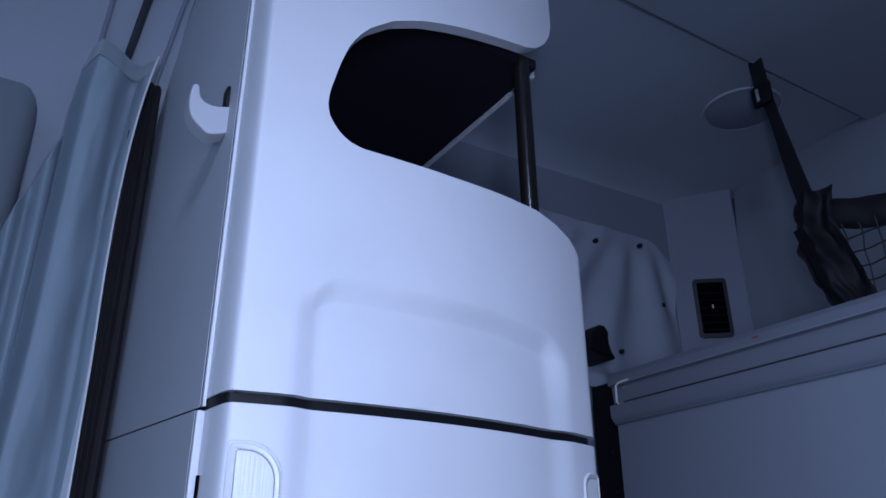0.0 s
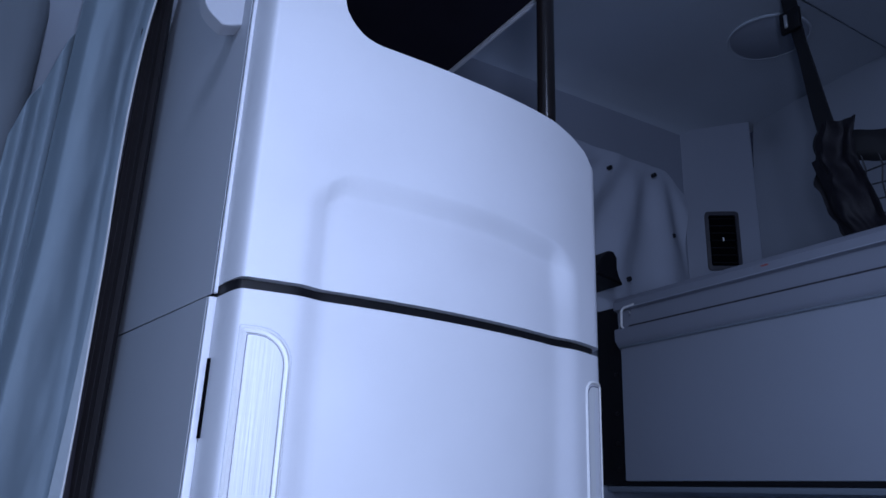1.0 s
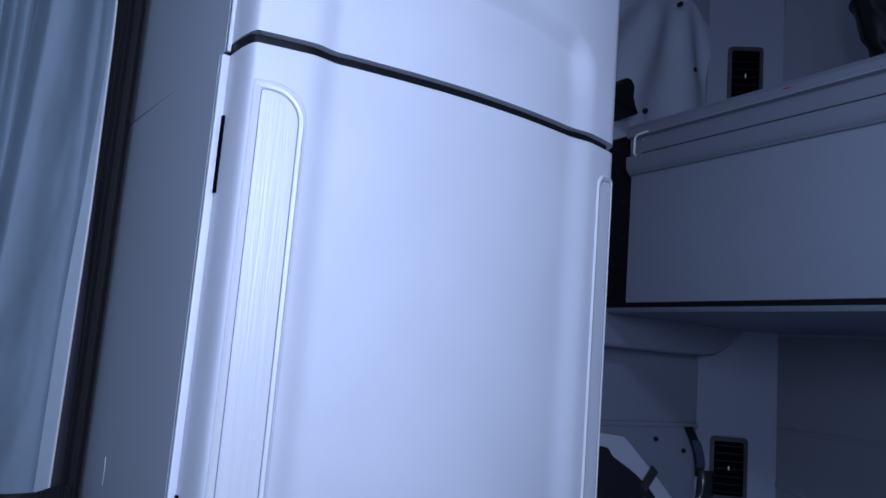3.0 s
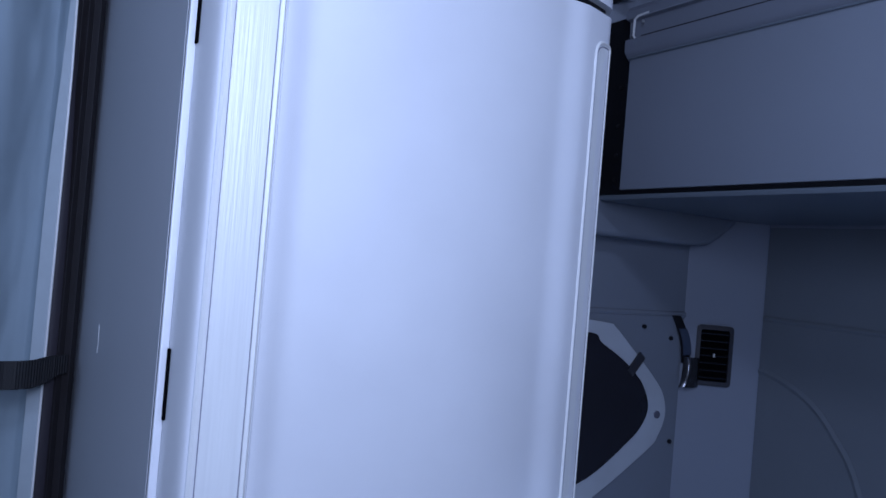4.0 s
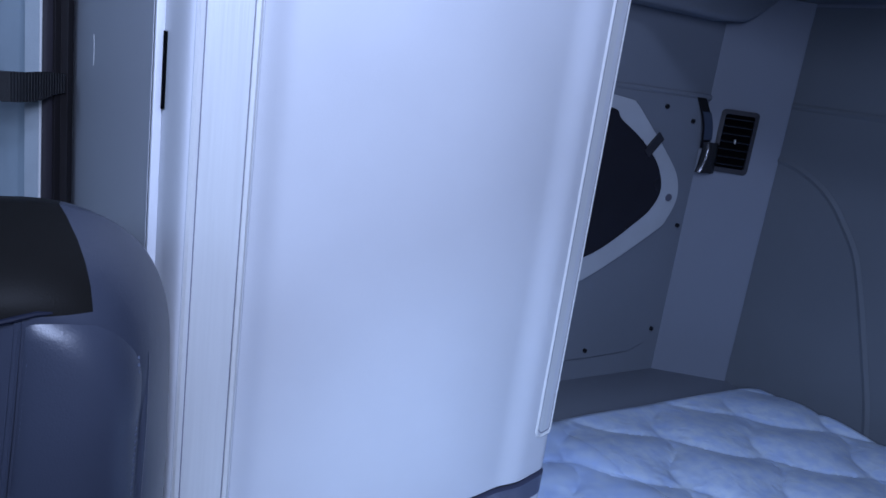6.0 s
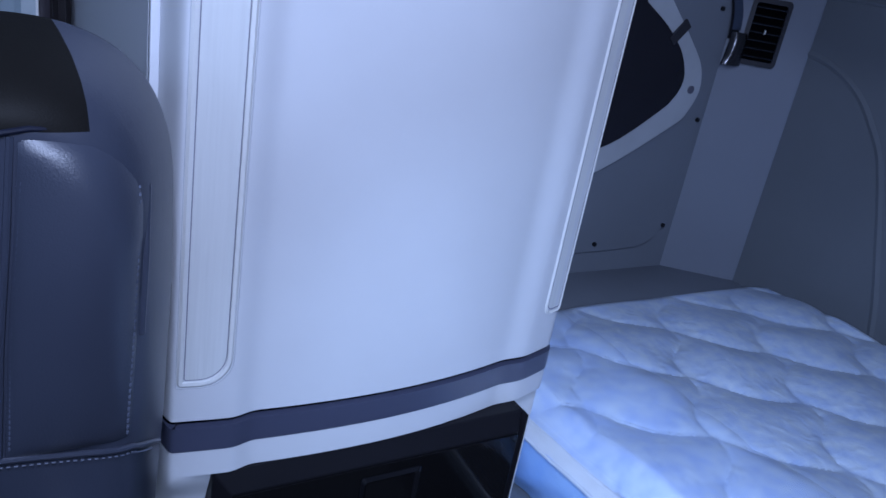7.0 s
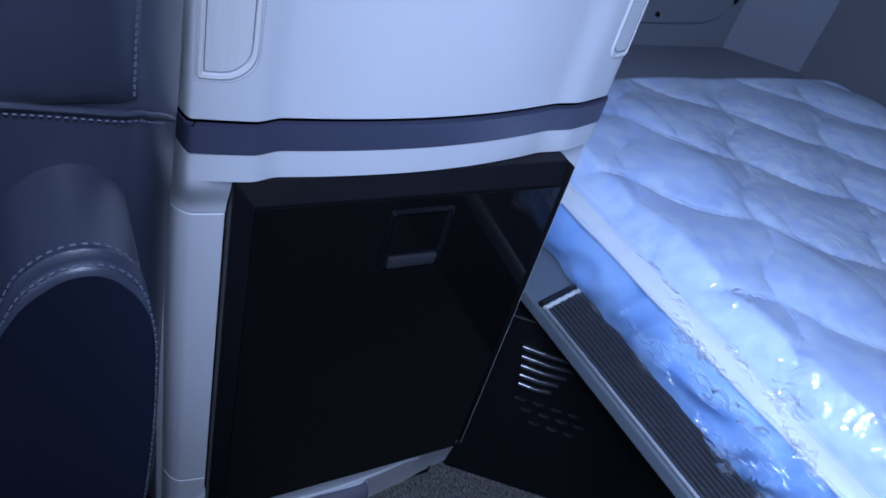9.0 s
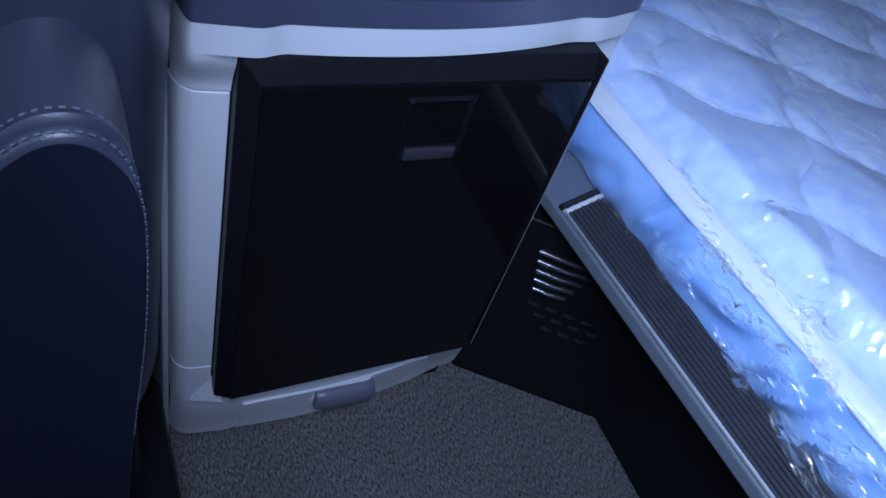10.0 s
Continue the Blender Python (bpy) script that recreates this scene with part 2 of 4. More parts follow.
def box(bm, x0, x1, y0, y1, z0, z1, r=0.0, seg=2):
    made = bmesh.ops.create_cube(bm, size=1.0)["verts"]
    for v in made:
        v.co = Vector((x0 + (v.co.x + 0.5) * (x1 - x0), y0 + (v.co.y + 0.5) * (y1 - y0), z0 + (v.co.z + 0.5) * (z1 - z0)))
    if r:
        edges = list({e for v in made for e in v.link_edges})
        bmesh.ops.bevel(bm, geom=edges, offset=r, segments=seg, affect="EDGES", profile=0.5)
    return bm


def boxed(*a, **k):
    return box(bmesh.new(), *a, **k)


def prism(bm, outline, put, a, b):
    """A closed outline of 2D points, swept from a to b; put(u, v, w) gives the place."""
    lo = [bm.verts.new(put(u, v, a)) for u, v in outline]
    hi = [bm.verts.new(put(u, v, b)) for u, v in outline]
    bm.faces.new(lo)
    bm.faces.new(hi[::-1])
    for i in range(len(lo)):
        j = (i + 1) % len(lo)
        bm.faces.new((lo[i], hi[i], hi[j], lo[j]))
    return bm


def sheet(bm, nu, nv, f):
    """A grid of (nu + 1) by (nv + 1) points f(u, v), u and v from 0 to 1."""
    rows = [[bm.verts.new(f(i / nu, j / nv)) for j in range(nv + 1)] for i in range(nu + 1)]
    for i in range(nu):
        for j in range(nv):
            bm.faces.new((rows[i][j], rows[i + 1][j], rows[i + 1][j + 1], rows[i][j + 1]))
    return rows


def tube(bm, pts, r, n=8, closed=False, flat=1.0):
    """A round bar along pts; its cross-section is carried along without twist."""
    pts = [Vector(p) for p in pts]
    m = len(pts)
    ways = []
    for i, p in enumerate(pts):
        a = pts[(i - 1) % m] if closed or i else p
        b = pts[(i + 1) % m] if closed or i < m - 1 else p
        ways.append((b - a).normalized())
    side = ways[0].cross(Vector((0, 0, 1)))
    if side.length < 0.05:
        side = ways[0].cross(Vector((0, 1, 0)))
    rings = []
    for p, d in zip(pts, ways):
        side = (side - d * side.dot(d)).normalized()
        up = side.cross(d)
        rings.append([bm.verts.new(p + side * math.cos(k * math.tau / n) * r + up * math.sin(k * math.tau / n) * r * flat) for k in range(n)])
    for i in range(m if closed else m - 1):
        a, b = rings[i], rings[(i + 1) % m]
        for k in range(n):
            bm.faces.new((a[k], a[(k + 1) % n], b[(k + 1) % n], b[k]))
    if not closed:
        bm.faces.new(rings[0])
        bm.faces.new(rings[-1][::-1])
    return bm


def ease(a, b, x):
    t = min(max((x - a) / (b - a), 0.0), 1.0)
    return t * t * (3 - 2 * t)


def along(table, x):
    """Straight lines between the (x, y) rows of a short table."""
    for (xa, ya), (xb, yb) in zip(table, table[1:]):
        if x <= xb:
            return ya + (yb - ya) * min(max((x - xa) / (xb - xa), 0.0), 1.0)
    return table[-1][1]


def rounded(x0, x1, z0, z1, radii, n=7):
    """Outline of a rectangle with its own radius at each corner: bottom left, bottom right, top right, top left."""
    pts = []
    corners = ((x0, z0, 180), (x1, z0, 270), (x1, z1, 0), (x0, z1, 90))
    for (cx, cz, start), r in zip(corners, radii):
        ox, oz = cx + (r if cx == x0 else -r), cz + (r if cz == z0 else -r)
        for k in range(n if r else 1):
            a = radians(start + 90 * k / max(n - 1, 1))
            pts.append((ox + r * math.cos(a), oz + r * math.sin(a)))
    return pts


def smooth_line(pts, n=5):
    """A short open outline with its corners rounded off."""
    out = []
    for i in range(len(pts) - 1):
        p0, p1, p2, p3 = (Vector(pts[min(max(i + k, 0), len(pts) - 1)]) for k in (-1, 0, 1, 2))
        for k in range(n):
            t = k / n
            q = 0.5 * (2 * p1 + (p2 - p0) * t + (2 * p0 - 5 * p1 + 4 * p2 - p3) * t * t + (3 * p1 - p0 - 3 * p2 + p3) * t ** 3)
            out.append((q.x, q.y))
    return out + [tuple(pts[-1])]


# ---- the shell of the cab ----
setting("floor", boxed(-1.7, 1.75, -1.5, 1.6, -0.05, 0.0), CARPET, "flecked dark grey carpet on the cab floor")

# side wall with the lower window's opening
WY = 1.457
bm = bmesh.new()
box(bm, -1.7, 1.52, WY + 0.003, WY + 0.09, -0.05, 1.40)
setting("wall_side", bm, WALL, "grey vinyl side wall of the sleeper")
setting("wall_side_upper", boxed(-1.7, 1.52, WY + 0.003, WY + 0.09, 1.40, 2.5), POST, "pale grey side wall over the upper bunk", "wall")
setting("wall_opposite", boxed(-1.7, 1.75, -1.56, -1.5, -0.05, 2.6), WALL, "grey side wall across the cab", "wall")
bm = bmesh.new()
for y0, y1, z0, z1 in ((-1.5, 1.6, -0.05, 1.45), (-1.5, 1.6, 2.25, 2.6), (-1.5, -1.15, 1.45, 2.25), (0.75, 1.6, 1.45, 2.25)):
    box(bm, -1.76, -1.7, y0, y1, z0, z1)
setting("wall_front", bm, WALL, "grey front end of the cab with the windscreen opening", "wall")


def rear_wall(z0, z1):
    bm = bmesh.new()
    sheet(bm, 30, 20, lambda u, v: (1.652 + 0.03 * ease(2.22, 2.52, z0 + (z1 - z0) * v), -1.5 + (1.345 + 1.5) * u, z0 + (z1 - z0) * v))
    return bm


setting("wall_rear", rear_wall(0.0, 1.40), WALL_SOFT, "padded grey cloth rear wall behind the lower bunk", solid=0.05, face=(-1, 0, 0))
setting("wall_rear_upper", rear_wall(1.40, 2.52), WALL, "grey vinyl rear wall behind the upper bunk", "wall", solid=0.05, face=(-1, 0, 0))

# slanted corner panel between side and rear wall
bm = bmesh.new()
prism(bm, [(1.505, WY + 0.004), (1.652, 1.343), (1.70, 1.39), (1.56, 1.52)], lambda u, v, w: (u, v, w), 0.0, 2.5)
setting("trim_corner", bm, POST, "pale grey slanted corner panel with air vents", bevel=0.004)


def ceiling():
    """Headliner: a shallow panel by the side wall, a crease, and a panel that falls to the middle."""
    bm = bmesh.new()
    prof = [(1.50, 2.30), (1.475, 2.345), (1.44, 2.372), (1.36, 2.388), (1.2, 2.405), (1.05, 2.416), (0.965, 2.421)]
    rows = [[bm.verts.new((x, y, z + 0.012 * (x - 1.2))) for x in (0.16, 0.4, 0.8, 1.2, 1.5, 1.70)] for y, z in prof]
    for a, b in zip(rows, rows[1:]):
        for i in range(5):
            bm.faces.new((a[i], a[i + 1], b[i + 1], b[i]))
    return bm


setting("ceiling", ceiling(), HEADLINER, "grey cloth headliner over the bunks", solid=0.03, face=(0, 0, -1))
bm = bmesh.new()
prism(bm, [(0.958, 2.418), (0.95, 2.410), (0.3, 2.35), (-1.5, 2.35), (-1.5, 2.45), (0.958, 2.45)], lambda u, v, w: (w, u, v), 0.16, 1.72)
setting("ceiling_middle", bm, HEADLINER, "grey headliner panel along the middle of the cab", "ceiling", bevel=0.003)

COVE = [(1.465, 1.80), (1.44, 1.95), (1.40, 2.06), (1.35, 2.14), (1.30, 2.19), (1.22, 2.25), (1.10, 2.30), (0.80, 2.34), (-1.5, 2.36)]
bm = bmesh.new()
rows = [[bm.verts.new((x, y, z)) for x in (-1.7, -0.6, 0.0, 0.152)] for y, z in COVE]
for a, b in zip(rows, rows[1:]):
    for i in range(3):
        bm.faces.new((a[i], a[i + 1], b[i + 1], b[i]))
setting("ceiling_front", bm, HEADLINER, "curved grey headliner over the seats", "ceiling", solid=0.03, face=(0, -0.3, -1))


def along_cove(x0, x1, lift):
    return [(x0 + (x1 - x0) * i / 5, y - lift * 0.6, z - lift) for i, (y, z) in enumerate(COVE[2:8])]


bm = tube(bmesh.new(), along_cove(0.066, 0.100, 0.004), 0.0065, 8)
setting("trim_track", bm, VENT, "dark curtain track in the headliner", "trim")
for n, (a, b) in enumerate(((0.030, 0.045), (0.122, 0.150))):
    setting("trim_ridge", tube(bmesh.new(), along_cove(a, b, 0.001), 0.004, 8), POST, "thin ridge of the curved headliner", "trim")

# padded pillar beside the curtain
bm = boxed(-0.5, -0.026, 1.36, 1.45, 1.0, 2.160, 0.030, 4)
setting("trim_pillar", bm, PAD, "padded grey pillar trim behind the curtain", "trim")


# ---- tall cabinet ----
def front(x, rec=0.0):
    """The cabinet's bowed front in plan; rec: how much of the sunk middle panel applies."""
    y = 0.7957 + (0.48 if x < 0.345 else 0.66) * (x - 0.345) ** 2
    if x < 0.175:
        y += 0.048 * ((0.175 - x) / 0.012) ** 3.2
    if x > 0.597:
        y += 0.045 * ((x - 0.597) / 0.029) ** 3
    sunk = ease(0.219, 0.246, x) * (1 - ease(0.522, 0.564, x))
    return y + 0.0078 * sunk * rec


COLS = [0.175 - 0.012 * (1 - i / 24) for i in range(24)] + [0.175 + (0.597 - 0.175) * i / 72 for i in range(72)] + [0.597 + 0.029 * i / 14 for i in range(15)]


def front_strip(bm, z0, z1, rows, rec, out=0.0, cols=COLS):
    """A shell on the front from z0 to z1; each may be a function of x, and rec of x and z."""
    grid = []
    for x in cols:
        a, b = (z(x) if callable(z) else z for z in (z0, z1))
        col = []
        for j in range(rows + 1):
            z = a + (b - a) * j / rows
            col.append(bm.verts.new((x, front(x, rec(x, z) if callable(rec) else rec) - out, z)))
        grid.append(col)
    for a, b in zip(grid, grid[1:]):
        for j in range(rows):
            bm.faces.new((a[j], b[j], b[j + 1], a[j + 1]))
    return grid


cabinet = thing("storage_cabinet", (0.38, 1.1, 0.0), "tall light grey plastic sleeper cabinet with a bowed front", "cabinet")

# carcass: side panel in two lengths, right side, back, shelves
def side_sheet(z0, z1):
    """The left side panel; its two lengths meet on a seam that climbs to the back."""
    bm = bmesh.new()
    box(bm, 0.1485, 0.1595 if z0 > 1 else 0.1560, 0.8625, 1.455, 0.0, 1.0)
    for v in bm.verts:
        if v.co.x < 0.15 and v.co.y < 1:
            v.co.x = 0.1588 if z0 > 1 else 0.1553
        rise = 0.078 * (v.co.y - 0.8625)
        v.co.z = (z1 if v.co.z > 0.5 else z0) + (rise if 1.5 < (z1 if v.co.z > 0.5 else z0) < 1.6 else 0.0)
    return bm


part("side_panel", side_sheet(0.0, 1.5435), SIDE, cabinet, bevel=0.001)
part("side_panel", side_sheet(1.5465, 2.30), SIDE, cabinet, bevel=0.001)
part("side_panel", boxed(0.609, 0.622, 0.894, 1.455, 0.145, 1.78, 0.002), PLASTIC, cabinet)
# inner faces of the open compartment, all set near black
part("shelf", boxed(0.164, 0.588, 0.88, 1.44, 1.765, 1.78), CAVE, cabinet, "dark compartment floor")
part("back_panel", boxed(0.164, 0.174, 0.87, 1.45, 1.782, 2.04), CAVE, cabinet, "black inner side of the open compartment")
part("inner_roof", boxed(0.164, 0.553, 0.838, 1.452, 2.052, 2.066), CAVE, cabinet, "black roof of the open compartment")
part("roof_edge", boxed(0.554, 0.561, 0.850, 1.452, 2.047, 2.08, 0.003), SIDE, cabinet, "pale edge strip")
part("edge_trim", boxed(0.1562, 0.1630, 0.8575, 0.8622, 0.0, 1.543, 0.0006), PLASTIC, cabinet, "pale vertical edge strip")
part("edge_trim", boxed(0.1600, 0.1630, 0.8575, 0.8622, 1.547, 2.30), PLASTIC, cabinet, "pale vertical edge strip")
# black board: keeps the gaps round the doors dark by its colour
part("core", boxed(0.175, 0.585, 0.868, 0.885, 0.0, 1.76), BLACK, cabinet, "black board for the shade behind the doors")

# upper front with the cut-out
LOWER = [(0.2374, 1.8619), (0.2377, 1.8577), (0.2386, 1.8529), (0.2404, 1.8469), (0.2463, 1.8368), (0.2542, 1.8276), (0.264, 1.8215), (0.2769, 1.8174), (0.3204, 1.8159), (0.3934, 1.8144), (0.4716, 1.8154), (0.5225, 1.815), (0.5563, 1.809), (0.5868, 1.7981), (0.610, 1.776), (0.626, 1.744)]
UPPER = [(0.2374, 1.8619), (0.2377, 1.8689), (0.2386, 1.8759), (0.2399, 1.8827), (0.2414, 1.8887), (0.2483, 1.9166), (0.2572, 1.9423), (0.267, 1.96), (0.2808, 1.9766), (0.3095, 1.9981), (0.3481, 2.0148), (0.3965, 2.0286), (0.4609, 2.0443), (0.5191, 2.0596), (0.5409, 2.0708), (0.5599, 2.0883), (0.5744, 2.1114), (0.5843, 2.1505)]


def upper_rec(x, z):
    top = 1.674 - 0.010 * ease(0.42, 0.55, x) - 0.020 * (1 - ease(0.225, 0.262, x)) - 0.014 * ease(0.52, 0.565, x)
    deep = 1 + 0.75 * ease(0.28, 0.48, x) * ease(1.575, 1.625, z)
    t = min(max((z - top + 0.026) / 0.022, 0.0), 1.0)
    return deep * (1 - 0.6 * t - 0.4 * ease(0.0, 1.0, t))


def upper_front():
    bm = bmesh.new()
    cols = sorted([x for x in COLS if not 0.2335 < x < 0.2374] + [0.2374, 0.238, 0.2383, 0.2387, 0.2392, 0.2398, 0.2405, 0.241, 0.242, 0.2435, 0.249, 0.2515, 0.258])
    front_strip(bm, 1.5538, lambda x: along(LOWER, x), 120, upper_rec, cols=cols)
    front_strip(bm, lambda x: along(UPPER, x), 2.30, 14, 0, cols=[x for x in cols if x < 0.5848])
    bmesh.ops.remove_doubles(bm, verts=bm.verts, dist=0.0002)
    return bm


part("upper_front", upper_front(), PLASTIC, cabinet, "upper front with a rounded cut-out and sunk panel", solid=0.016, bevel=0.004)
# strip set back in the joint, with the joint's shade in its colour
bm = bmesh.new()
front_strip(bm, 1.5425, 1.556, 2, 1, out=-0.010)
part("shadow_gap", bm, BLACK, cabinet, "black strip for the shade between upper front and door", solid=0.006)

# door with two inlaid plates
bm = bmesh.new()
front_strip(bm, 0.7265, 1.543, 60, 1)
door = part("door", bm, PLASTIC, cabinet, "tall bowed door with a sunk middle", solid=0.014, bevel=0.003)


def plate(outline, lift):
    """A thin plate that follows the front."""
    bm = bmesh.new()
    face = [bm.verts.new((x, front(x) - lift, z)) for x, z in outline]
    low = [bm.verts.new((x, front(x) + 0.002, z)) for x, z in outline]
    bm.faces.new(face)
    for i in range(len(face)):
        j = (i + 1) % len(face)
        bm.faces.new((face[i], face[j], low[j], low[i]))
    return bm


def bead(outline, r, lift):
    return tube(bmesh.new(), [(x, front(x) - lift, z) for x, z in outline], r, 6, closed=True)


def dense(pts, step=0.03):
    out = []
    for (xa, za), (xb, zb) in zip(pts, pts[1:] + pts[:1]):
        n = max(1, int(math.hypot(xb - xa, zb - za) / step))
        out += [(xa + (xb - xa) * k / n, za + (zb - za) * k / n) for k in range(n)]
    return out


left_in = dense(rounded(0.1800, 0.2130, 0.768, 1.504, (0.002, 0.022, 0.025, 0.002)))
part("handle_plate", plate(left_in, 0.0004), PLATE, door, "brushed pale inlaid plate")
left_mid = dense(rounded(0.1768, 0.2160, 0.764, 1.5075, (0.002, 0.024, 0.028, 0.002)))
part("bead", bead(left_mid, 0.0030, -0.0008), TRIM, door, "raised bead round the plate")
# grey lines drawn for the shade in the gaps round plate and bead
part("gap_line", bead(left_in, 0.0005, 0.0001), GAP, door, "fine grey line for the shade round the plate")
part("gap_line", bead(dense(rounded(0.1735, 0.2195, 0.7595, 1.5115, (0.002, 0.026, 0.030, 0.002))), 0.0004, 0.0), SIDE, door, "fine grey line for the shade round the bead")
right_mid = dense(rounded(0.5775, 0.6070, 0.774, 1.511, (0.012, 0.004, 0.004, 0.014)))
right_in = dense(rounded(0.5805, 0.6040, 0.779, 1.507, (0.010, 0.003, 0.003, 0.012)))
part("handle_plate", plate(right_in, 0.0004), PLATE, door, "brushed pale inlaid plate")
part("bead", bead(right_mid, 0.0024, -0.0006), TRIM, door, "raised bead round the plate")
part("gap_line", bead(right_in, 0.0007, 0.0002), GAP, door, "fine grey line for the shade round the plate")
for z0, z1 in ((1.419, 1.487), (1.110, 1.168)):
    part("hinge_slot", boxed(0.1616, 0.1640, 0.8515, 0.8566, z0, z1), VOID, cabinet, "black hinge slot in the door edge")

# band, lip and the frame round the fridge
bm = bmesh.new()
front_strip(bm, 0.6965, 0.7210, 6, 1, out=0.0030)
part("band", bm, BAND, cabinet, "dark blue-grey band round the cabinet", solid=0.012, bevel=0.005)
# near-black strip stands in for the shade above the band
bm = bmesh.new()
front_strip(bm, 0.7200, 0.7280, 1, 1, out=-0.005)
part("shadow_gap", bm, VOID, cabinet, solid=0.004)
bm = bmesh.new()
front_strip(bm, 0.6690, 0.6955, 5, 1, out=0.002)
part("lip", bm, PLASTIC, cabinet, "pale lip over the fridge", solid=0.016, bevel=0.005)


COLUMN_FRONT = smooth_line([(0.1625, 0.858), (0.1635, 0.846), (0.167, 0.836), (0.173, 0.829), (0.181, 0.825), (0.207, 0.822)], 4)


def column(z0, z1):
    bm = bmesh.new()
    prism(bm, COLUMN_FRONT + [(0.209, 0.86)], lambda u, v, w: (u, v, w), z0, z1)
    return bm


def column_top():
    """The column's head, which swells forward to meet the lip."""
    bm = bmesh.new()

    def f(u, v):
        x, z = 0.1632 + 0.0440 * u ** 1.6, 0.6225 + 0.0575 * v
        k = ease(0.622, 0.669, z)
        return (x, along(COLUMN_FRONT, x) * (1 - k) + (front(x, 1) - 0.0023 + 0.0060 * ease(0.174, 0.207, x)) * k, z)

    sheet(bm, 24, 14, f)
    return bm


part("column", column_top(), PLASTIC, cabinet, solid=0.012)
for z0, z1 in ((0.2135, 0.6205), (0.142, 0.2115)):
    part("column", column(z0, z1), PLASTIC, cabinet, bevel=0.0015)
part("column", boxed(0.562, 0.616, 0.850, 0.895, 0.130, 0.672, 0.008), PLASTIC, cabinet)


def plinth_y(x, z):
    """The plinth follows the cabinet's bow, set back, and leans forward towards its top."""
    y = 0.8337 + (0.48 if x < 0.345 else 0.66) * (x - 0.345) ** 2 + 0.0045 * ease(0.232, 0.262, x) * (1 - ease(0.50, 0.55, x))
    if x < 0.190:
        y += 0.020 * ((0.190 - x) / 0.027) ** 3
    y -= 0.008 * ease(0.56, 0.63, x)
    if x > 0.618:
        y += 0.010 * ((x - 0.618) / 0.010) ** 3
    return y - 0.016 * ease(0.0, 0.13, z)


def base_front():
    bm = bmesh.new()

    def f(u, v):
        x = 0.163 + (0.628 - 0.163) * u
        z = 0.011 + 0.119 * v
        return (x, plinth_y(x, z), z)

    grid = sheet(bm, 60, 10, f)
    back = [bm.verts.new((g[-1].co.x, g[-1].co.y + 0.030, 0.146)) for g in grid]
    for a, b, c, d in zip(grid, grid[1:], back, back[1:]):
        bm.faces.new((a[-1], b[-1], d, c))
    return bm


part("base", base_front(), PLASTIC, cabinet, "pale plinth under the fridge", solid=0.012, bevel=0.003)
bm = bmesh.new()
sheet(bm, 40, 6, lambda u, v: (0.252 + 0.282 * u, plinth_y(0.252 + 0.282 * u, 0.012 + 0.094 * v) - 0.0022, 0.012 + (0.094 - 0.006 * (2 * u - 1) ** 4) * v))
part("drawer_front", bm, PLASTIC, cabinet, "pale drawer front in the plinth", solid=0.008, bevel=0.0018)
part("drawer_lip", tube(bmesh.new(), [(x, plinth_y(x, 0.105) - 0.0030, 0.1065 - 0.006 * ((x - 0.393) / 0.141) ** 4) for x in [0.254 + 0.278 * k / 24 for k in range(25)]], 0.0022, 8), PLASTIC, cabinet, "rounded top edge of the drawer front")


def pull_shape(bm, x0, x1, z0, z1, y_back, y_front, taper):
    """A moulded grip: full in the middle, tapered to its ends and rounded off below."""
    def f(u, v):
        a = math.pi * v
        end = 1 - taper * (2 * u - 1) ** 6
        z = (z0 + z1) / 2 + (z1 - z0) / 2 * end * math.cos(a)
        return (x0 + (x1 - x0) * u, y_back + (y_front - y_back) * end * math.sin(a) ** 0.42, z)

    rows = sheet(bm, 20, 14, f)
    bm.faces.new([v for v in rows[0]])
    bm.faces.new([v for v in rows[-1]][::-1])
    return bm


part("pull_bezel", pull_shape(bmesh.new(), 0.346, 0.449, 0.050, 0.106, 0.836, 0.8165, 0.75), PLASTIC, cabinet, "pale hollow behind the pull")
part("drawer_pull", pull_shape(bmesh.new(), 0.353, 0.440, 0.058, 0.102, 0.832, 0.8055, 0.14), PULL, cabinet, "grey moulded pull in the plinth")
# flared foot of the column
bm = bmesh.new()
tip, base = bm.verts.new((0.2080, 0.8235, 0.190)), [bm.verts.new(p) for p in ((0.180, 0.8215, 0.1415), (0.2225, 0.8095, 0.1405), (0.2240, 0.845, 0.1405), (0.190, 0.85, 0.1415))]
for a, b in zip(base, base[1:] + base[:1]):
    bm.faces.new((a, b, tip))
bm.faces.new(base[::-1])
part("column_foot", bm, PLASTIC, cabinet, smooth=False, bevel=0.0015)

# coat hook and corner tube
HOOK = [(0.1595, 1.884), (0.145, 1.8795), (0.136, 1.8795), (0.1295, 1.8825), (0.126, 1.888), (0.124, 1.898), (0.1205, 1.900), (0.117, 1.897), (0.1155, 1.884), (0.1165, 1.869), (0.121, 1.857), (0.131, 1.848), (0.142, 1.843), (0.1595, 1.850)]
part("coat_hook", prism(bmesh.new(), smooth_line(HOOK, 4), lambda u, v, w: (u, w, v), 0.893, 0.917), SIDE, cabinet, "pale plastic coat hook", bevel=0.0045)
part("hook_seat", boxed(0.1545, 0.160, 0.896, 0.912, 1.885, 1.912, 0.001), BLACK, cabinet, "dark slot of the coat hook")
part("corner_tube", tube(bmesh.new(), [(0.535, 0.846, 1.78), (0.533, 0.845, 1.92), (0.531, 0.844, 2.06)], 0.0115, 16), TUBE, cabinet, "dark bronze tube at the open corner")

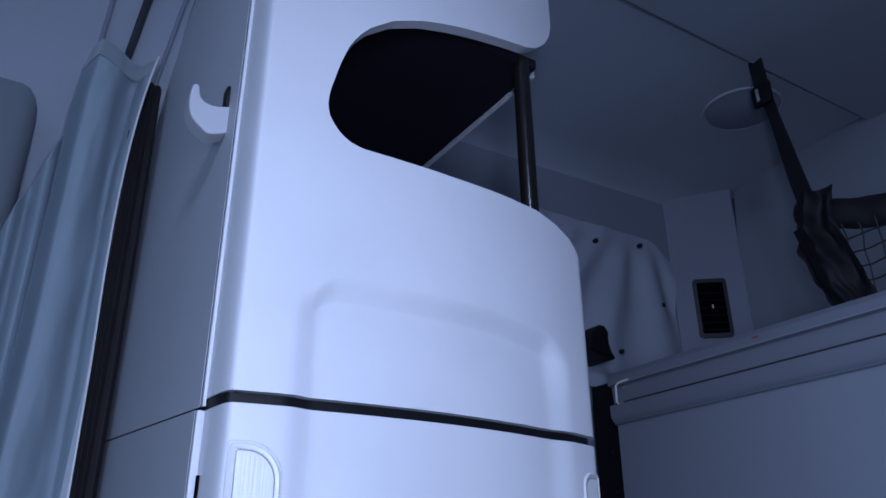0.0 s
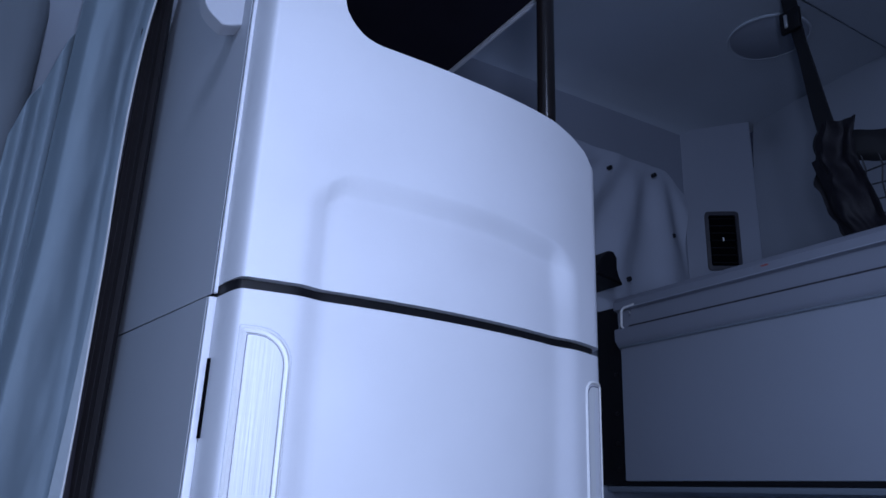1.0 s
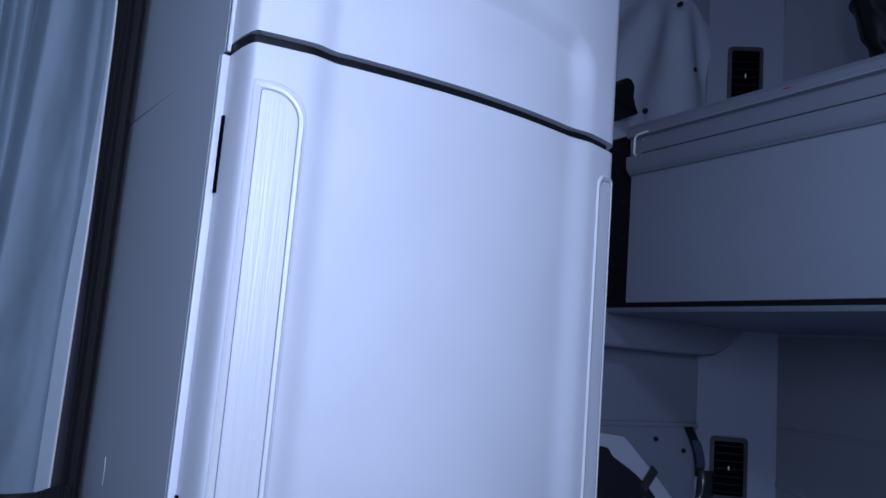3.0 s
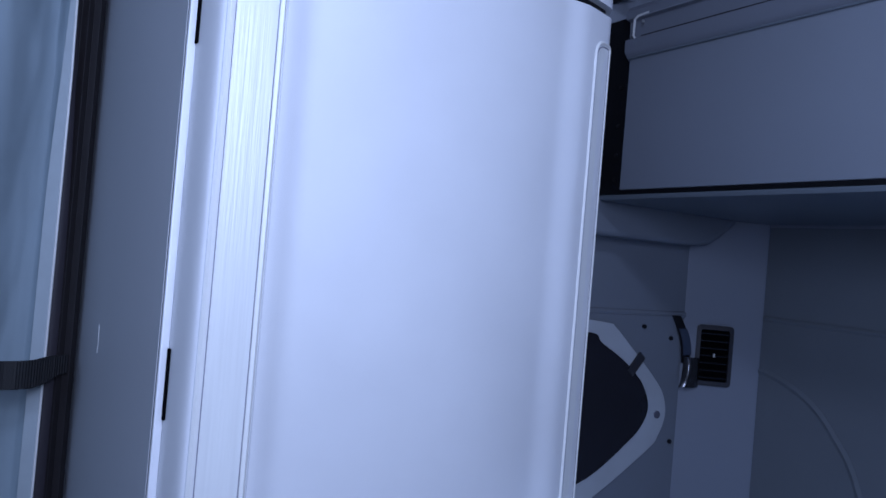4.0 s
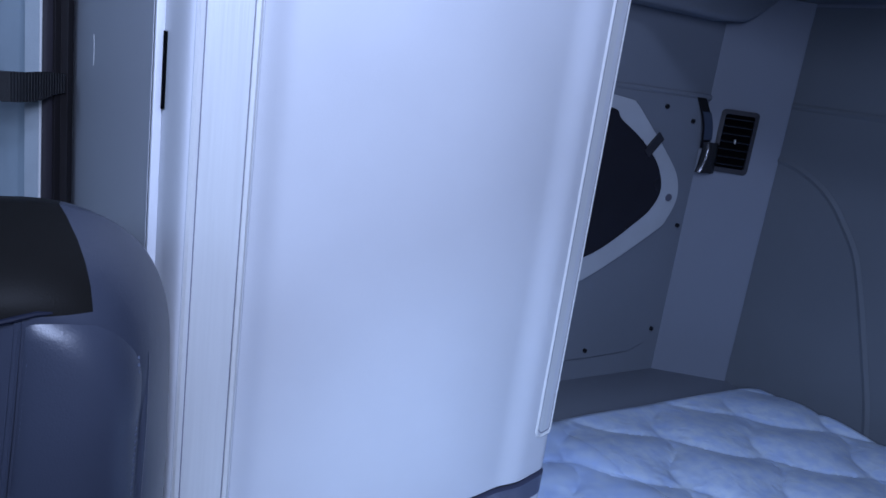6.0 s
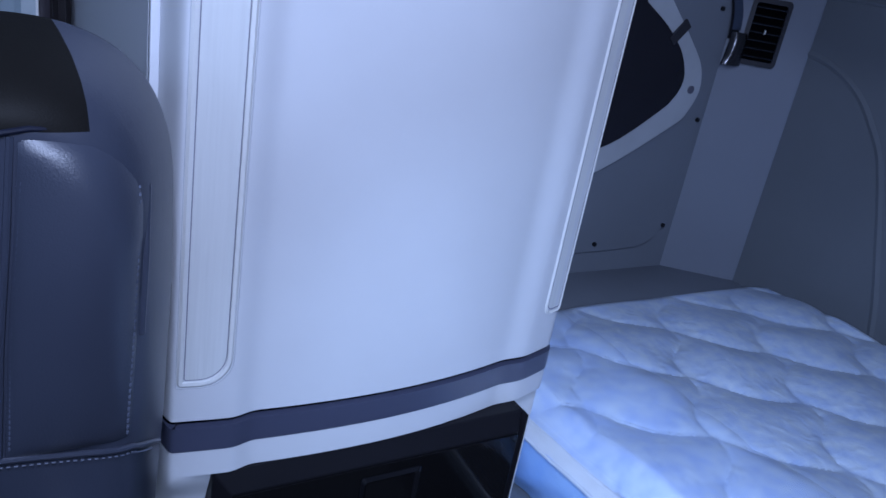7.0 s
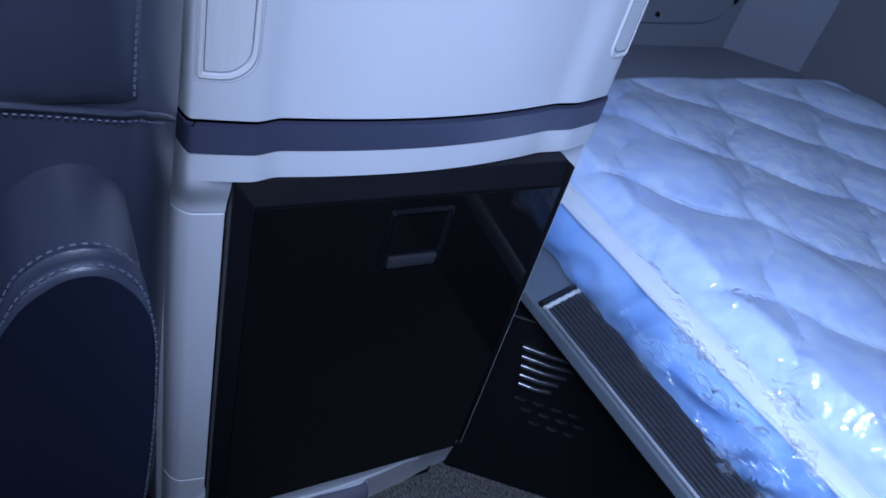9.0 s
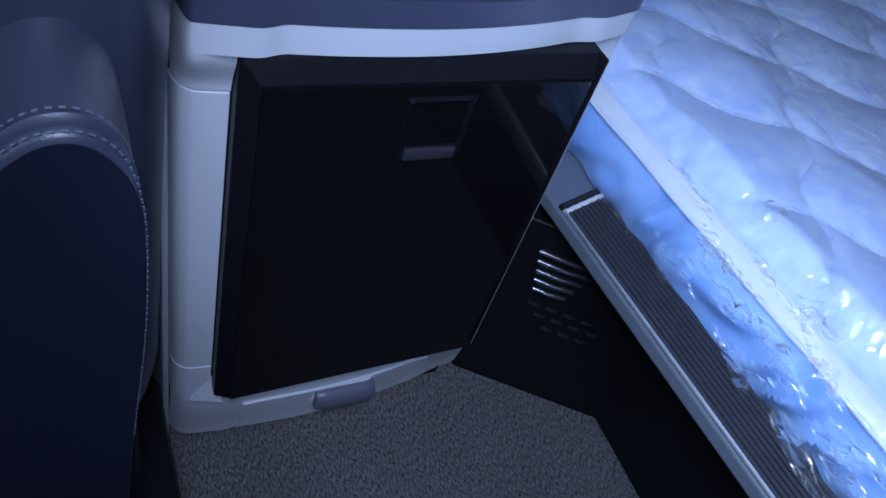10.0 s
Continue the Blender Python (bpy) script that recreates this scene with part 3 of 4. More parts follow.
# scratch on the side panel
part("scratch", tube(bmesh.new(), [(0.1519, 1.160, 1.118), (0.1519, 1.158, 1.128), (0.1519, 1.158, 1.140), (0.1518, 1.161, 1.150)], 0.0006, 5), TRIM, cabinet, "pale curved scratch")


# ---- fridge ----
fridge = thing("fridge", (0.38, 0.84, 0.15), "built-in black fridge with a glossy closed door", "fridge")


def fridge_door():
    bm = bmesh.new()
    out, inn, back = [], [], []
    for x, z in ((0.208, 0.170), (0.556, 0.185), (0.556, 0.668), (0.208, 0.668)):
        out.append(bm.verts.new((x, 0.806, z)))
        back.append(bm.verts.new((x, 0.862, z)))
    for x, z in ((0.2235, 0.174), (0.548, 0.189), (0.548, 0.647), (0.2235, 0.647)):
        inn.append(bm.verts.new((x, 0.7955, z)))
    for i in range(4):
        j = (i + 1) % 4
        bm.faces.new((out[i], out[j], inn[j], inn[i]))
        bm.faces.new((back[i], back[j], out[j], out[i]))
    bm.faces.new(inn)
    bm.faces.new(back[::-1])
    return bm


part("door_frame", fridge_door(), FRAME, fridge, "matt black bevelled frame", bevel=0.002, smooth=False)
part("door_panel", prism(bmesh.new(), [(0.2245, 0.1755), (0.5465, 0.1905), (0.5465, 0.6455), (0.2245, 0.6455)], lambda u, v, w: (u, w, v), 0.7925, 0.7955), GLOSS, fridge, "glossy black door panel", smooth=False, bevel=0.0006)
part("door_edge", boxed(0.5562, 0.5590, 0.7965, 0.858, 0.186, 0.667, 0.0010), FRAME, fridge)
part("edge_line", tube(bmesh.new(), [(0.5592, 0.7985, 0.187), (0.5592, 0.7985, 0.665)], 0.0012, 6), TRIM, fridge, "thin grey line on the door edge")
latch = bmesh.new()
outline_a, outline_b = rounded(0.353, 0.423, 0.560, 0.634, (0.004,) * 4, 4), rounded(0.360, 0.416, 0.578, 0.627, (0.003,) * 4, 4)
ra = [latch.verts.new((x, 0.7915, z)) for x, z in outline_a]
rb = [latch.verts.new((x, 0.7880, z)) for x, z in rounded(0.356, 0.420, 0.563, 0.631, (0.004,) * 4, 4)]
rc = [latch.verts.new((x, 0.7915, z)) for x, z in outline_b]
for i in range(len(ra)):
    j = (i + 1) % len(ra)
    latch.faces.new((ra[i], ra[j], rb[j], rb[i]))
    latch.faces.new((rb[i], rb[j], rc[j], rc[i]))
part("door_latch", latch, LATCH, fridge, "black recessed door latch", smooth=False)
part("latch_pull", boxed(0.361, 0.415, 0.786, 0.7915, 0.5625, 0.576, 0.002), PULLBAR, fridge, "grey pull bar")


# ---- lower bunk ----
def rail_x(y):
    return 0.630 + (0.83 - y) * 0.066


bunk = thing("lower_bunk", (1.1, 0.5, 0.0), "lower bunk frame with a ribbed black step edge", "bunk")
bm = bmesh.new()
prof = [(0.006, 0.388), (0.0, 0.394), (0.0, 0.411), (0.003, 0.414), (0.112, 0.414), (0.112, 0.384), (0.02, 0.384)]
rows = [[bm.verts.new((rail_x(y) + u, y, z)) for u, z in prof] for y in (1.10, -0.9)]
for i in range(len(prof)):
    j = (i + 1) % len(prof)
    bm.faces.new((rows[0][i], rows[0][j], rows[1][j], rows[1][i]))
bm.faces.new(rows[0])
bm.faces.new(rows[1][::-1])
part("rail", bm, RAIL, bunk, "grey front rail", bevel=0.002)
part("chrome_strip", tube(bmesh.new(), [(rail_x(y) + 0.0030, y, 0.4180) for y in (0.822, 0.4, 0.0, -0.9)], 0.0027, 8), STEEL, bunk, "bright metal strip")
bm = bmesh.new()
tube(bm, [(rail_x(0.83) + u, 0.824 + 0.30 * (u - 0.004) + 0.0006 * math.sin(u * 420), 0.4185) for u in [0.004 + 0.072 * k / 24 for k in range(25)]], 0.0034, 8)
part("chrome_end", bm, TRIM, bunk, "bright end of the step edge")
part("end_cap", tube(bmesh.new(), [(rail_x(0.83) + u, 0.8325 + 0.30 * (u - 0.004), 0.4185) for u in [0.002 + 0.074 * k / 8 for k in range(9)]], 0.0046, 8), RUBBER, bunk, "black rubber end cap")
bm = bmesh.new()
box(bm, 0, 0.072, -0.9, 0.83, 0.0, 0.003)
for v in bm.verts:
    far = v.co.y > 0
    v.co = Vector((rail_x(v.co.y) + 0.005 + v.co.x, v.co.y + (0.30 * v.co.x - 0.008 if far else 0), 0.4142 + v.co.z))
pad = part("step_pad", bm, RUBBER, bunk, "ribbed black rubber step pad")
for k in range(9):
    u = 0.010 + 0.0078 * k
    bm = tube(bmesh.new(), [(rail_x(y) + u, y, 0.4175) for y in (0.822 + 0.30 * (u - 0.005), 0.4, 0.0, -0.9)], 0.0023, 6)
    part("rib", bm, STEP, pad)
part("platform", boxed(0.72, 1.65, -1.45, 1.44, 0.36, 0.412), BUNK, bunk, "grey bunk platform")
# black under-bunk box, with a slanted piece next to the cabinet
bm = bmesh.new()
prism(bm, [(0.618, 0.872), (0.822, 0.719), (0.822, -0.9), (1.6, -0.9), (1.6, 1.44), (0.618, 1.44)], lambda u, v, w: (u, v, w), 0.0, 0.365)
part("underbox", bm, BLACK, bunk, "black storage box under the bunk", smooth=False, bevel=0.004)
d = Vector((0.822 - 0.618, 0.719 - 0.872, 0)).normalized()
nrm = Vector((d.y, -d.x, 0))
slant = lambda u, z: Vector((0.618, 0.872, z)) + d * u + nrm * 0.003
for k in range(5):
    z = 0.318 - 0.018 * k
    a, b = slant(0.040 + 0.004 * k, z), slant(0.128 - 0.006 * k, z + 0.001)
    part("louvre", tube(bmesh.new(), [a, (a + b) / 2 + nrm * 0.003, b], 0.0060, 10, flat=0.8), LOUVRE, bunk, "glossy black louvre")
for z, u0, count in ((0.215, 0.060, 4), (0.195, 0.075, 4), (0.172, 0.095, 3)):
    for k in range(count):
        a = slant(u0 + 0.028 * k, z)
        part("louvre", tube(bmesh.new(), [a, a + d * 0.008 + nrm * 0.002, a + d * 0.016], 0.0035, 8, flat=0.8), LOUVRE, bunk)
# ledge between mattress and side wall
part("ledge", boxed(0.61, 1.66, 1.275, 1.470, 0.36, 0.486, 0.008, 2), WALL, bunk, "grey padded ledge by the wall")


# ---- mattress in its film ----
mattress = thing("mattress", (1.15, 0.4, 0.414), "pale blue quilted mattress in clear packing film", "mattress")
QA, VA, VB = Vector((0.940, 0.812)), Vector((0.102, 0.144)), Vector((0.148, -0.124))
DET = VA.x * VB.y - VA.y * VB.x


def quilt(x, y):
    """How far the quilted top swells between its stitched lines."""
    px, py = x - QA.x, y - QA.y
    s = (px * VB.y - py * VB.x) / DET
    t = (VA.x * py - VA.y * px) / DET
    s2 = s + 0.13 * abs(math.sin(math.pi * t)) + 0.05 * noise.noise((x * 7, y * 7, 1.0))
    t2 = t + 0.07 * math.sin(math.tau * s) + 0.05 * noise.noise((x * 7, y * 7, 5.0))
    fs, ft = abs(math.sin(math.pi * s2)), abs(math.sin(math.pi * t2))
    pillow = fs ** 0.52 * (0.12 + 0.88 * ft ** 0.46)
    pucker = noise.noise((s * 9, t * 9, 2.0)) + 0.6 * noise.noise((s * 21, t * 21, 4.0))
    return pillow + 0.10 * pucker * (1 - pillow) + 0.02 * noise.noise((x * 26, y * 26, 8.0))


MX1, MY1, MTOP = 1.640, 1.262, 0.551


def front_edge(y):
    return 0.708 + (0.83 - min(y, 1.0)) * 0.066


def mattress_top(x, y, lift=0.0, crumple=0.0):
    fx, rx, ry = x - front_edge(y), MX1 - x, MY1 - y
    edge = min(fx, rx, ry)
    h = MTOP - 0.011 + 0.0170 * quilt(x, y) * ease(0.025, 0.065, edge) * (0.45 + 0.55 * ease(0.0, 0.25, ry)) + 0.004 * noise.noise((x * 9, y * 9, 0))
    near = min(max(edge, 0) / 0.060, 1.0)
    h -= 0.042 * (1 - near) ** (1.35 if edge == fx else 2)
    corner = max(0.0, 1 - math.hypot(max(rx, 0), max(ry, 0)) / 0.13)
    h -= 0.05 * corner ** 2
    if crumple:
        h += crumple * (noise.noise((x * 55, y * 40, 3)) + 0.6 * noise.noise((x * 120, y * 90, 7)))
    return h + lift


def top_sheet(nu, nv, lift, crumple, y_from=-0.5):
    bm = bmesh.new()

    def f(u, v):
        y = y_from + (MY1 - y_from) * v
        a = front_edge(y)
        x = a + (MX1 - a) * u
        return (x, y, mattress_top(x, y, lift, crumple))

    sheet(bm, nu, nv, f)
    return bm


part("quilted_top", top_sheet(210, 360, 0.0, 0.0), QUILT, mattress, "quilted pale blue satin top")


def border(out, crumple, y0=-0.5, z0=0.418, z1=0.503):
    bm = bmesh.new()

    def f(u, v):
        y = y0 + (MY1 - y0) * u
        z = z0 + (z1 - z0) * v
        wr = 0.0055 * noise.noise((y * 22 + z * 18, z * 30, 2)) + 0.0065 * math.sin(y * 95 + z * 70 + 5 * noise.noise((y * 8, 0, z * 9))) * (0.4 + noise.noise((y * 5, 3, z * 12)))
        if crumple:
            wr += crumple * (noise.noise((y * 60, z * 60, 9)) + 0.5 * noise.noise((y * 130, z * 130, 4)))
        return (front_edge(y) - 0.010 * math.sin(math.pi * v) - out + wr, y, z)

    sheet(bm, 260, 12, f)
    return bm


part("border", border(0.0, 0.0), TICKING, mattress, "blue gathered border")
bm = bmesh.new()
sheet(bm, 60, 6, lambda u, v: (front_edge(MY1) + (MX1 - front_edge(MY1)) * u, MY1 + 0.008 * math.sin(math.pi * v), 0.418 + 0.085 * v))
part("border", bm, TICKING, mattress)
part("piping", tube(bmesh.new(), [(front_edge(y) - 0.004, y, 0.5045 + 0.001 * math.sin(y * 40)) for y in [-0.5 + 1.76 * k / 60 for k in range(61)]], 0.0027, 10), PIPING, mattress, "pale blue edge piping")
part("piping", tube(bmesh.new(), [(front_edge(y) + 0.018 + 0.001 * noise.noise((y * 14, 2, 0)), y, mattress_top(front_edge(y) + 0.018, y, 0.0018)) for y in [-0.5 + 1.76 * k / 110 for k in range(111)]], 0.0012, 6), PIPING, mattress)


def edge_tape():
    """White binding tape sewn along the front edge of the top."""
    bm = bmesh.new()

    def f(u, v):
        y = -0.5 + 1.74 * u
        x = front_edge(y) + 0.001 + 0.019 * v
        return (x, y, mattress_top(x, y, 0.0012 + 0.0008 * noise.noise((y * 60, v * 3, 4)) + 0.0006 * math.sin(y * 700) * ease(0.6, 1.0, v)))

    sheet(bm, 400, 8, f)
    return bm


part("edge_tape", edge_tape(), TAPE, mattress, "white binding tape along the edge", solid=0.001, face=(0, 0, 1))


def film_sheet():
    """The film hangs over the border and lies on a hand's width of the top, crumpled into small facets."""
    bm = bmesh.new()
    dice = random.Random(5)

    def f(u, v):
        y = -0.5 + 1.70 * u
        a = front_edge(y)
        heap = 1.5 * ease(-0.04, 0.30, noise.noise((y * 17, v * 9, 11))) * ease(0.88, 0.55, y) * (1 - 0.80 * ease(0.66, 0.76, v))
        rough = 0.0003 + 0.0056 * heap
        c, d = (dice.uniform(-1, 1) * rough for _ in "ab")
        c += 0.002 * noise.noise((y * 26, v * 8, 3))
        if v < 0.36:
            w = v / 0.36
            out = 0.015 + 0.030 * (1 - w) ** 2 * ease(0.62, 0.30, y)
            return (a - out + c, y + d, 0.422 + 0.080 * w)
        if v < 0.62:
            q = (v - 0.36) / 0.26 * math.pi / 2
            return (a + 0.018 - 0.033 * math.cos(q) + c * 0.7, y + d, 0.502 + 0.024 * math.sin(q) + c * 0.7)
        x = a + 0.018 + 0.24 * (v - 0.62) / 0.38
        return (x + d, y + 0.7 * c, max(mattress_top(x, y, 0.004), 0.526 - 0.2 * (x - a - 0.018)) + 0.5 * c * ease(1.0, 0.66, v) + 0.001)

    sheet(bm, 230, 92, f)
    return bm


film = part("packing_film", film_sheet(), FILM, mattress, "crumpled clear packing film", smooth=False)
film.visible_shadow = False


# ---- upper bunk ----
upper = thing("upper_bunk", (1.35, 0.5, 1.40), "grey upper bunk with a moulded front rail", "bunk")
BY0, BY1 = -1.45, 1.318
part("front_panel", boxed(1.112, 1.128, BY0, BY1, 1.4265, 1.705, 0.003), BUNK, upper, "flat grey front panel")
bm = bmesh.new()
prof = [(1.114, 1.688), (1.106, 1.696), (1.100, 1.704), (1.0995, 1.728), (1.1100, 1.7295), (1.1120, 1.733), (1.1100, 1.7665), (1.099, 1.7685), (1.098, 1.784), (1.106, 1.795), (1.14, 1.803), (1.19, 1.803), (1.19, 1.69)]
prism(bm, prof, lambda u, v, w: (u, w, v), BY0, BY1 + 0.004)
part("rail", bm, UPPER_RAIL, upper, "moulded grey front rail with a long groove", bevel=0.0014)
# thin bars painted with the groove's shade and the bright line on its lip
part("shadow_groove", tube(bmesh.new(), [(1.1085, BY0, 1.6915), (1.1085, BY1, 1.6915)], 0.0022, 8), RAIL, upper, "dark line for the shade under the rail")
part("groove_shadow", tube(bmesh.new(), [(1.1075, BY0, 1.7310), (1.1075, 1.285, 1.7310)], 0.0026, 8), VENT, upper, "dark line for the shade inside the groove")
part("groove_line", tube(bmesh.new(), [(1.0993, BY0, 1.7690), (1.0993, 1.285, 1.7690)], 0.0010, 6), BUNK, upper, "lighter line for the highlight along the groove lip")
bm = tube(bmesh.new(), [(1.0995, 1.262, 1.772), (1.0985, 1.290, 1.770), (1.0985, 1.298, 1.764), (1.0985, 1.299, 1.732), (1.0995, 1.294, 1.727)], 0.0025, 8)
part("latch_frame", bm, TRIM, upper, "bright end of the groove")
part("latch_button", boxed(1.0985, 1.1035, 1.276, 1.280, 1.755, 1.761, 0.001), STEEL, upper, "small bright catch")
part("red_mark", boxed(1.0975, 1.0982, 0.948, 0.962, 1.7785, 1.7812), material("red_mark", (0.28, 0.06, 0.06), 0.6), upper, "small red mark")
# black strip put where only shade lies below the front panel
part("shadow_strip", boxed(1.116, 1.15, BY0, BY1 + 0.02, 1.4185, 1.4265), BLACK, upper, "black strip for the shade under the panel")
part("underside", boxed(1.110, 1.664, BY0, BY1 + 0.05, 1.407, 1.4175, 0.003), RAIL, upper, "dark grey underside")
part("end_plate", boxed(1.125, 1.16, BY1 + 0.002, 1.40, 1.420, 1.785, 0.002), BLACK, upper, "black end plate with hinge bolts")
for z in (1.45, 1.50, 1.56, 1.64):
    part("bolt", tube(bmesh.new(), [(1.120, 1.345, z), (1.1255, 1.345, z)], 0.004, 8), SNAP, upper)
part("upper_mattress", boxed(1.20, 1.64, BY0, 1.36, 1.70, 1.80, 0.02), WALL_SOFT, upper, "thin grey mattress pad")
bm = prism(bmesh.new(), [(1.085, 1.858), (1.168, 1.845), (1.156, 1.862), (1.150, 1.880), (1.151, 1.905), (1.141, 1.919), (1.126, 1.919), (1.104, 1.896)], lambda u, v, w: (u, w, v), 1.355, 1.452)
part("hinge_cover", bm, BLACK, upper, "black hinge cover", bevel=0.006)

# bracket under the upper bunk along the side wall
bracket = bmesh.new()
prism(bracket, [(0.7, 1.425), (1.640, 1.425), (1.585, 1.395), (1.535, 1.362), (1.50, 1.345), (1.44, 1.338), (0.7, 1.338)], lambda u, v, w: (u, w, v), 1.395, 1.458)
setting("trim_bracket", bracket, WALL, "grey moulded support ledge under the upper bunk", "trim", bevel=0.012)
setting("trim_bead_wall", tube(bmesh.new(), [(0.7, WY + 0.004, 1.172), (1.506, WY + 0.004, 1.172)], 0.008, 8), WALL, "seam bead along the side wall", "trim")
setting("trim_bead_rear", tube(bmesh.new(), [(1.6555, 1.343, 1.180), (1.6555, 1.1, 1.178), (1.6555, -1.0, 1.178)], 0.008, 8), WALL_SOFT, "seam bead along the rear wall", "trim")
arc = [(1.351, 1.054), (1.30, 1.045), (1.24, 1.020), (1.19, 0.985), (1.15, 0.940), (1.11, 0.885), (1.075, 0.80), (1.04, 0.70), (1.0, 0.58), (0.97, 0.45)]
setting("trim_arc", tube(bmesh.new(), [(1.6590, y, z) for y, z in smooth_line([(1.40, 1.058)] + arc, 4)], 0.011, 8), WALL_SOFT, "curved welt on the rear wall", "trim")


# ---- lower window with its screen cover ----
window = thing("side_window", (1.25, WY, 0.9), "dark side window with a pale fabric surround", "window", kind="structure")


def wall_plate(outline, y0, y1):
    return prism(bmesh.new(), outline, lambda u, v, w: (u, w, v), y0, y1)


panel_outline = [(0.9, 0.535), (1.28, 0.540), (1.40, 0.545), (1.445, 0.562), (1.468, 0.60), (1.478, 0.70), (1.488, 0.90), (1.492, 1.08), (1.488, 1.155), (1.47, 1.168), (0.9, 1.168)]
part("cover_panel", wall_plate(panel_outline, WY - 0.004, WY + 0.001), WALL, window, "grey cover panel with press studs", bevel=0.003)

ring_out = [(1.05, 1.165), (1.235, 1.148), (1.262, 1.140), (1.30, 1.110), (1.38, 1.042), (1.428, 0.995), (1.447, 0.955), (1.447, 0.922), (1.43, 0.885), (1.397, 0.852), (1.203, 0.742), (1.05, 0.70)]
glass_out = [(1.05, 1.125), (1.190, 1.125), (1.222, 1.103), (1.293, 1.064), (1.352, 1.018), (1.380, 0.975), (1.384, 0.945), (1.370, 0.915), (1.334, 0.881), (1.209, 0.803), (1.05, 0.76)]
part("surround", wall_plate(smooth_line(ring_out), WY - 0.0125, WY - 0.0045), SURROUND, window, "pale grey fabric surround", bevel=0.003)
part("pane", wall_plate(smooth_line(glass_out), WY - 0.0155, WY - 0.0130), GLASS_DARK, window, "black tinted pane")
part("surround_clip", wall_plate([(1.335 + a * 0.76 + b * 0.65, 1.056 - a * 0.65 + b * 0.76) for a, b in ((-0.011, -0.030), (0.011, -0.030), (0.011, 0.026), (-0.011, 0.026))], WY - 0.0180, WY - 0.0128), VENT, window, "dark grey clip on the surround")
part("surround_stud", tube(bmesh.new(), [(1.418, WY - 0.016, 0.935), (1.418, WY - 0.0125, 0.935)], 0.009, 12), PULL, window, "grey stud")
for x, z in ((1.361, 1.141), (1.455, 1.115), (1.478, 0.866), (1.465, 0.601), (1.254, 0.561)):
    part("press_stud", tube(bmesh.new(), [(x, WY - 0.009, z), (x, WY - 0.0035, z)], 0.0052, 10), SNAP, window, "dark press stud")

strap = thing("strap_hook", (1.50, WY, 1.08), "short black strap with a plastic buckle on the wall", "strap")
bm = bmesh.new()
strap_at = lambda u, v: (1.455 + 0.030 * u + 0.045 * v, WY - 0.006 - 0.012 * math.sin(math.pi * v), 1.170 - 0.115 * v)
sheet(bm, 2, 12, strap_at)
part("webbing", bm, WEB, strap, solid=0.003)
bm = bmesh.new()
sheet(bm, 2, 8, lambda u, v: tuple(Vector(strap_at(0.02 + 0.96 * u, 0.26 + 0.56 * v)) - Vector((0, 0.0036, 0))))
part("tape_patch", bm, SEAM_TAPE, strap, "faded blue-grey sewn tape on the webbing", solid=0.001)
bm = bmesh.new()
sheet(bm, 12, 12, lambda u, v: (1.5245 + (0.0235 + 0.0045 * v + 0.004 * (2 * v - 1) ** 4) * (2 * u - 1) - 0.004 * v, WY - 0.012 - 0.022 * math.sqrt(max(0.0, 1 - (2 * u - 1) ** 2)) * (0.8 + 0.2 * math.sin(math.pi * v)), 1.072 - 0.073 * v))
part("buckle", bm, LOUVRE, strap, "glossy black plastic buckle", solid=0.003)


# ---- air vents on the corner panel ----
def vent(z0, z1, label, shift=0.0):
    """A framed louvred vent on the slanted corner panel."""
    a, b = Vector((1.5315, 1.4385, 0)), Vector((1.5985, 1.3847, 0))
    ex = (b - a).normalized()
    en = Vector((ex.y, -ex.x, 0))
    w = (b - a).length
    o = a + ex * shift + Vector((0, 0, z0))
    ob = thing("air_vent", tuple(o), label, "vent", "vents on the corner panel")
    h = z1 - z0
    put = lambda u, v, q: tuple(o + ex * u + Vector((0, 0, 1)) * v + en * q)
    fr = bmesh.new()
    oo, ii = rounded(0, w, 0, h, (0.010,) * 4, 5), rounded(0.009, w - 0.009, 0.011, h - 0.011, (0.005,) * 4, 5)
    rings = []
    for pts, q in ((oo, 0.0), (oo, 0.006), (ii, 0.007), (ii, -0.004)):
        rings.append([fr.verts.new(put(u, v, q)) for u, v in pts])
    for r0, r1 in zip(rings, rings[1:]):
        for i in range(len(r0)):
            j = (i + 1) % len(r0)
            fr.faces.new((r0[i], r0[j], r1[j], r1[i]))
    part("frame", fr, VENT, ob, "dark grey frame")
    part("backing", prism(bmesh.new(), ii, lambda u, v, q: put(u, v, q), 0.0004, 0.0012), VOID, ob)
    for k in range(7):
        v = 0.020 + (h - 0.040) * k / 6
        part("slat", tube(bmesh.new(), [put(0.010, v, 0.003), put(w - 0.010, v, 0.003)], 0.0026, 6), LATCH, ob)
    part("knob", prism(bmesh.new(), [(w * 0.475, h * 0.48), (w * 0.505, h * 0.48), (w * 0.505, h * 0.54), (w * 0.475, h * 0.54)], lambda u, v, q: put(u, v, q), 0.003, 0.011), STEEL, ob, "small bright knob")
    return ob


vent(1.006, 1.153, "black louvred air vent beside the lower window")
vent(1.968, 2.130, "black louvred air vent above the upper bunk", 0.015)


# ---- upper window curtain panel, studs, dome lamp ----
cloth = thing("window_cloth", (1.3, WY, 2.0), "crumpled pale cloth cover snapped over the upper window", "curtain")


